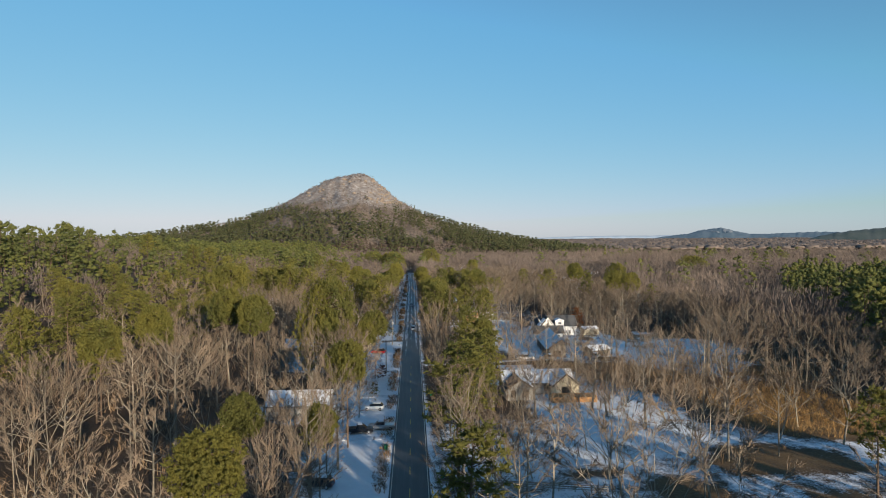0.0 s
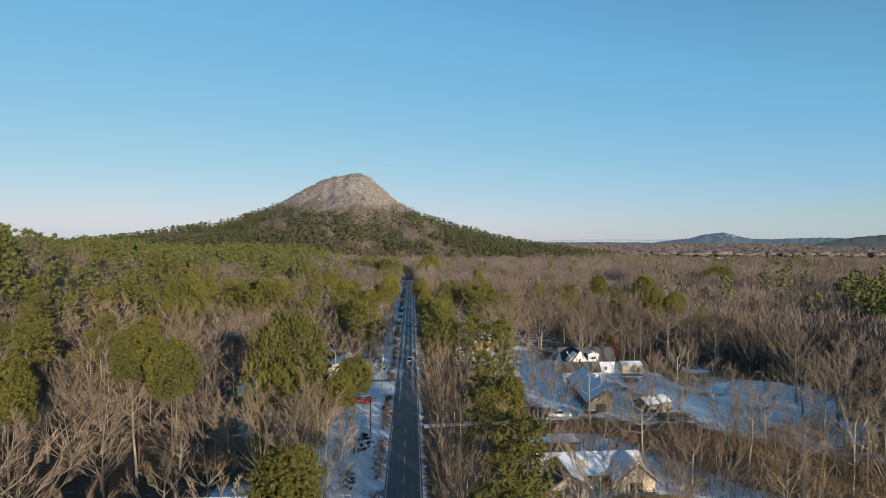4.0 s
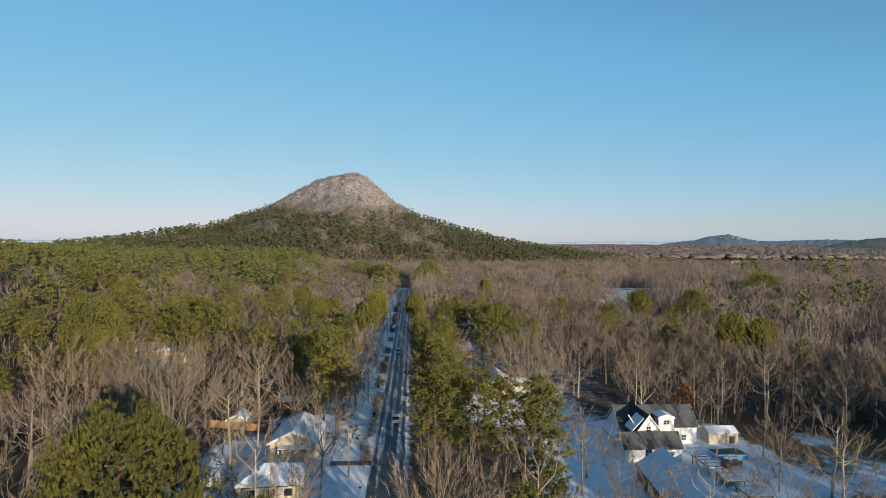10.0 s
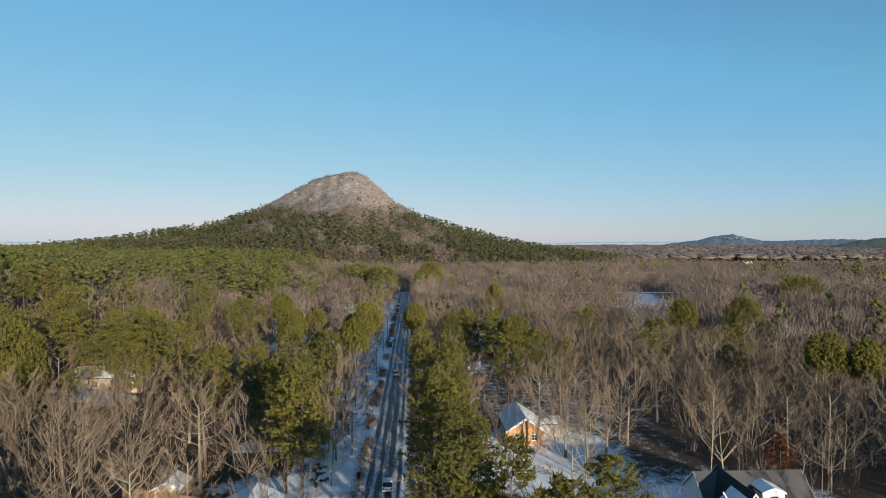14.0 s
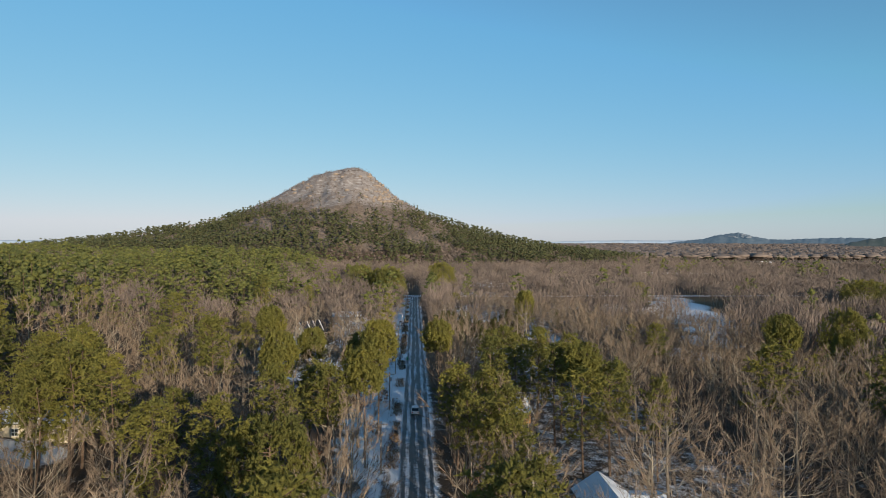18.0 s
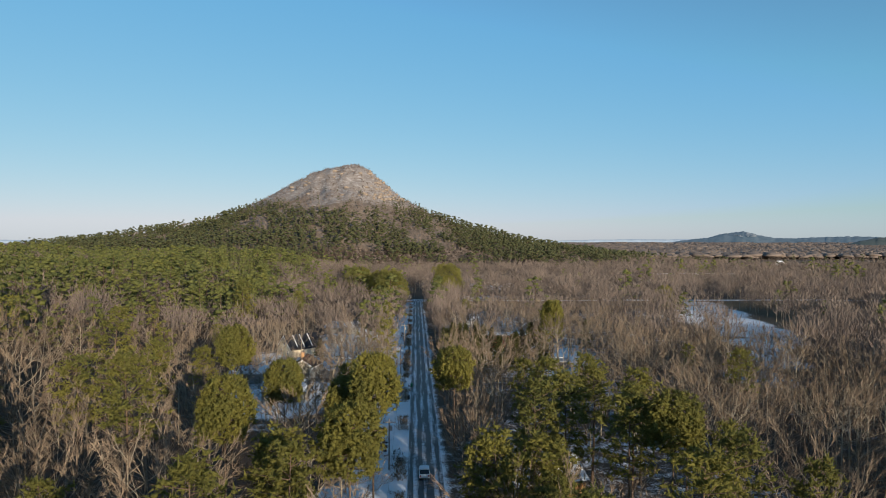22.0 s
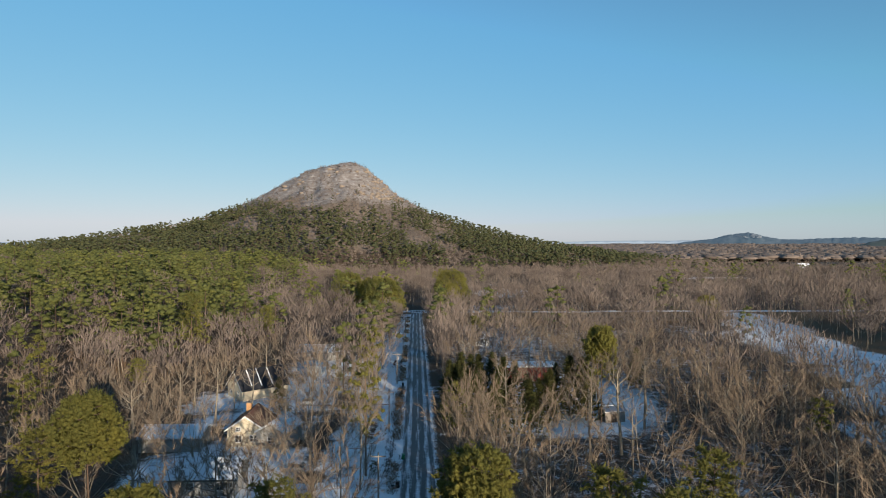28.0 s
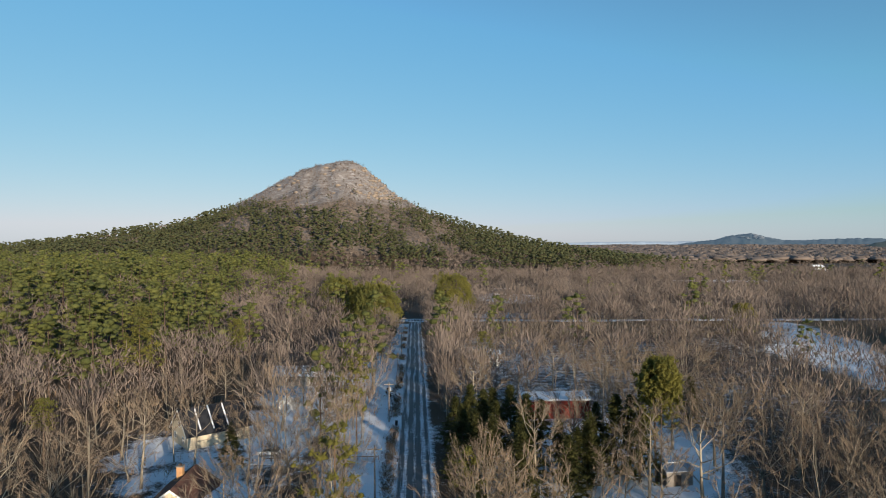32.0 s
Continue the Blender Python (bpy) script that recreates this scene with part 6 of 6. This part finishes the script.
vehicle("car", -1.2, 346.6, 90, "white_paint", "white car halted on the snow-packed road")
vehicle("car", -13, 300, 20, "dark_paint", "dark car parked off the side street")
vehicle("car", -24, 409, 170, "silver_paint", "snow-dusted car in a driveway")
vehicle("car", -30, 456, 175, "white_paint", "pale car parked by the large house")
vehicle("car", 57, 192, 60, "silver_paint", "grey car under bare branches by the barn")
vehicle("car", 64, 226, 30, "dark_paint", "dark car beside the pool")

# ---------------------------------------------------------------- street furniture
def utility_pole(x, y, h, light=False):
    p = thing("utility_pole", x, y, ground_at(x, y), 0, "weathered wooden utility pole with a crossarm", "pole", "utility poles along the road")
    bm = bmesh.new()
    rod(bm, (0, 0, -0.4), (0, 0, h), 0.17, 0.11, 8)
    part("post", bm, "grey_wood", p)
    part("crossarm", box(-1.2, 1.2, -0.06, 0.06, h - 0.75, h - 0.6), "grey_wood", p)
    for a in (-1.1, -0.4, 0.4, 1.1):
        bm = bmesh.new()
        rod(bm, (a, 0, h - 0.6), (a, 0, h - 0.38), 0.05, 0.04, 6)
        part("insulator", bm, "grey_metal", p)
    if light:
        bm = bmesh.new()
        rod(bm, (0.32, 0, h - 2.2), (0.32, 0, h - 1.3), 0.24, 0.24, 10)
        part("transformer", bm, "grey_metal", p)


POLES = [(-8.0, 176, 9.5), (-7.8, 223, 9.5), (-7.9, 274, 9), (-7.5, 308, 9.5), (-7.6, 350, 9.5), (-7.4, 392, 9), (-7.4, 432, 9.5), (-7.0, 478, 9.5), (-6.0, 517, 9.5), (-5.8, 560, 9.5), (-5.8, 605, 9.5)]
for k, (x, y, h) in enumerate(POLES):
    utility_pole(x, y, h, k % 3 == 1)
for (x, y, h), (x2, y2, h2) in zip(POLES, POLES[1:]):
    bm = bmesh.new()
    for off in (-1.1, 1.1):
        pts = [Vector((x + off + (x2 - x) * t, y + (y2 - y) * t, h - 0.36 + (h2 - h) * t - 2.4 * t * (1 - t))) for t in (0, 0.25, 0.5, 0.75, 1)]
        for a, b in zip(pts, pts[1:]):
            rod(bm, a, b, 0.012, 0.012, 3)
    tagged(part("power_line", bm, "black_plastic"), "thin sagging black power lines strung between poles", "cable", "power lines")


def bin_at(x, y, green):
    b = thing("wheelie_bin", x, y, ground_at(x, y), (x * 50 + y * 7) % 40 - 20, ("green" if green else "dark") + " plastic wheelie bin at the roadside", "bin", "bins along the road")
    m = "green_plastic" if green else "black_plastic"
    bm = bmesh.new()
    vs = add_box(bm, -0.3, 0.3, -0.35, 0.35, 0, 1.0)
    for v in vs:
        if v.co.z < 0.5:
            v.co.x *= 0.8
            v.co.y *= 0.8
    part("body", bm, m, b)
    part("lid", box(-0.33, 0.33, -0.4, 0.37, 1.004, 1.08, bevel=0.03), m, b)
    for s in (-1, 1):
        bm = bmesh.new()
        rod(bm, (s * 0.26, 0.3, 0.12), (s * 0.34, 0.3, 0.12), 0.12, 0.12, 8)
        part("wheel", bm, "rubber", b)


for x, y, g in ((4.2, 98.5, 1), (-5.4, 112, 1), (-5.9, 207, 0), (-6.4, 199, 0), (3.4, 195, 0), (-5.2, 209, 0), (4.0, 150, 1), (-4.6, 400.5, 0), (-3.9, 414.1, 1), (-5.2, 475, 0), (-5.3, 466, 0), (-5.6, 262, 0), (-5.4, 330, 0), (-5.0, 520, 0)):
    bin_at(x, y, g)


def mailbox(x, y):
    b = thing("mailbox", x, y, ground_at(x, y), 90 if x > 0 else -90, "roadside mailbox on a wooden post", "mailbox", "mailboxes along the road")
    part("post", box(-0.05, 0.05, -0.05, 0.05, -0.3, 1.0), "grey_wood", b)
    bm = prism([(-0.1, 0), (0.1, 0), (0.1, 0.16), (0.06, 0.24), (-0.06, 0.24), (-0.1, 0.16)], -0.25, 0.25)
    part("box", moved(bm, pose(0, 0, 1.0)), "black_plastic", b)


for x, y in ((-5.3, 228), (-5.2, 216), (-5.4, 398.5), (-5.2, 462), (3.4, 232), (-5.4, 128), (-5.1, 500)):
    mailbox(x, y)

fence = thing("fence", 5, 95.5, ground_at(5, 95), -12, "grey post-and-rail fence along the snowy lane", "fence")
for k in range(11):
    part("post", box(2.4 * k - 0.07, 2.4 * k + 0.07, -0.07, 0.07, -0.5, 1.25), "grey_wood", fence)
    if k < 10:
        for z in (0.45, 0.8, 1.12):
            part("rail", box(2.4 * k + 0.07, 2.4 * k + 2.33, -0.025, 0.025, z, z + 0.12), "grey_wood", fence)
yard = thing("fence", -30, 452, ground_at(-30, 452), 0, "low dark rail fence across a snowy yard", "fence")
for k in range(11):
    part("post", box(2.2 * k - 0.06, 2.2 * k + 0.06, -0.06, 0.06, -0.4, 1.0), "dark_timber", yard)
    if k < 10:
        part("rail", box(2.2 * k + 0.06, 2.2 * k + 2.14, -0.03, 0.03, 0.7, 0.85), "dark_timber", yard)

# dark brush in the roadside ditch and hedges
rr = np.random.default_rng(77)
ditch = [(-6.4 + rr.normal() * 0.5, y + rr.uniform(-1, 1), rr.uniform(0.4, 1.1), 1.0) for a, b in ((405, 425), (436, 466), (480, 512), (290, 308), (310, 330), (236, 246), (345, 360)) for y in np.arange(a, b, 0.45)]
scattered("ditch_brush", [shrub(120 + k, 10, 0.03) for k in range(3)], np.array(ditch), "dark_timber", "dark dead weeds along the roadside ditch", "brush")
for x, y, h in ((-9, 243, 3.4), (-12.5, 258.7, 4.0), (-13, 290, 2.0), (-10, 152, 3.0), (47, 136, 2.2), (-9, 407, 2.4), (14, 262, 2.6), (17, 258, 2.2), (30, 277.5, 1.2), (41, 128, 1.8)):
    ob = standing("bush", pine_tree(int(300 + y), 1, 0.05, 0.45), ("grey_bark", "cedar_needles"), "dark evergreen bush in a snowy yard", "bush", "garden bushes")
    ob.matrix_world = pose(x, y, ground_at(x, y) - 0.03, 0, 0, y * 13) @ Matrix.Diagonal((h, h, h, 1))

for x, y, h in ((-8.8, 170.2, 3.4), (-9.2, 357.4, 3.2), (-11, 426.7, 3.6), (-8.2, 501, 2.6), (-9.5, 330, 2.6), (-10.5, 288, 2.4)):
    ob = standing("bush", pine_tree(int(500 + y), 1, 0.06, 0.5), ("grey_bark", "maroon_leaves"), "dark maroon shrub at the edge of the road", "bush", "maroon shrubs")
    ob.matrix_world = pose(x, y, ground_at(x, y) - 0.03, 0, 0, y * 13) @ Matrix.Diagonal((h, h, h, 1))
back = thing("fence", -44, 256, ground_at(-44, 256), -19, "weathered tan board fence behind the yards", "fence")
for k in range(54):
    part("board", box(0.33 * k, 0.33 * k + 0.29, -0.02, 0.02, -0.5, 1.75 + 0.04 * (k % 3)), "orange_wood" if k % 4 else "grey_wood", back)
for z in (0.3, 1.3):
    part("rail", box(0, 17.8, 0.022, 0.08, z, z + 0.1), "grey_wood", back)
# loose rock on the peak
rng = np.random.default_rng(12)
stone = bmesh.new()
bmesh.ops.create_icosphere(stone, subdivisions=1, radius=1)
for v in stone.verts:
    v.co *= 0.7 + 0.6 * noise.random()
sv = np.array([v.co[:] for v in stone.verts], np.float32)
sf = np.array([[v.index for v in f.verts] for f in stone.faces], np.int32)
stone.free()
bx, by = jitter_grid(-240, 60, 1230, 1412, 6.5, rng)
bz = land(bx, by)
pick = (bz > 112) & (rng.uniform(0, 1, len(bx)) < 0.04 + 0.6 * ease((bx + 105) / 40))
scattered("boulders", [(sv * np.array((1, 1, 0.7), np.float32), sf)], np.stack([bx[pick], by[pick], rng.uniform(1.2, 4.4, pick.sum()), rng.uniform(0.8, 1.7, pick.sum())], -1), "cliff_stone", "broken grey-brown sandstone blocks near the summit", "rock")
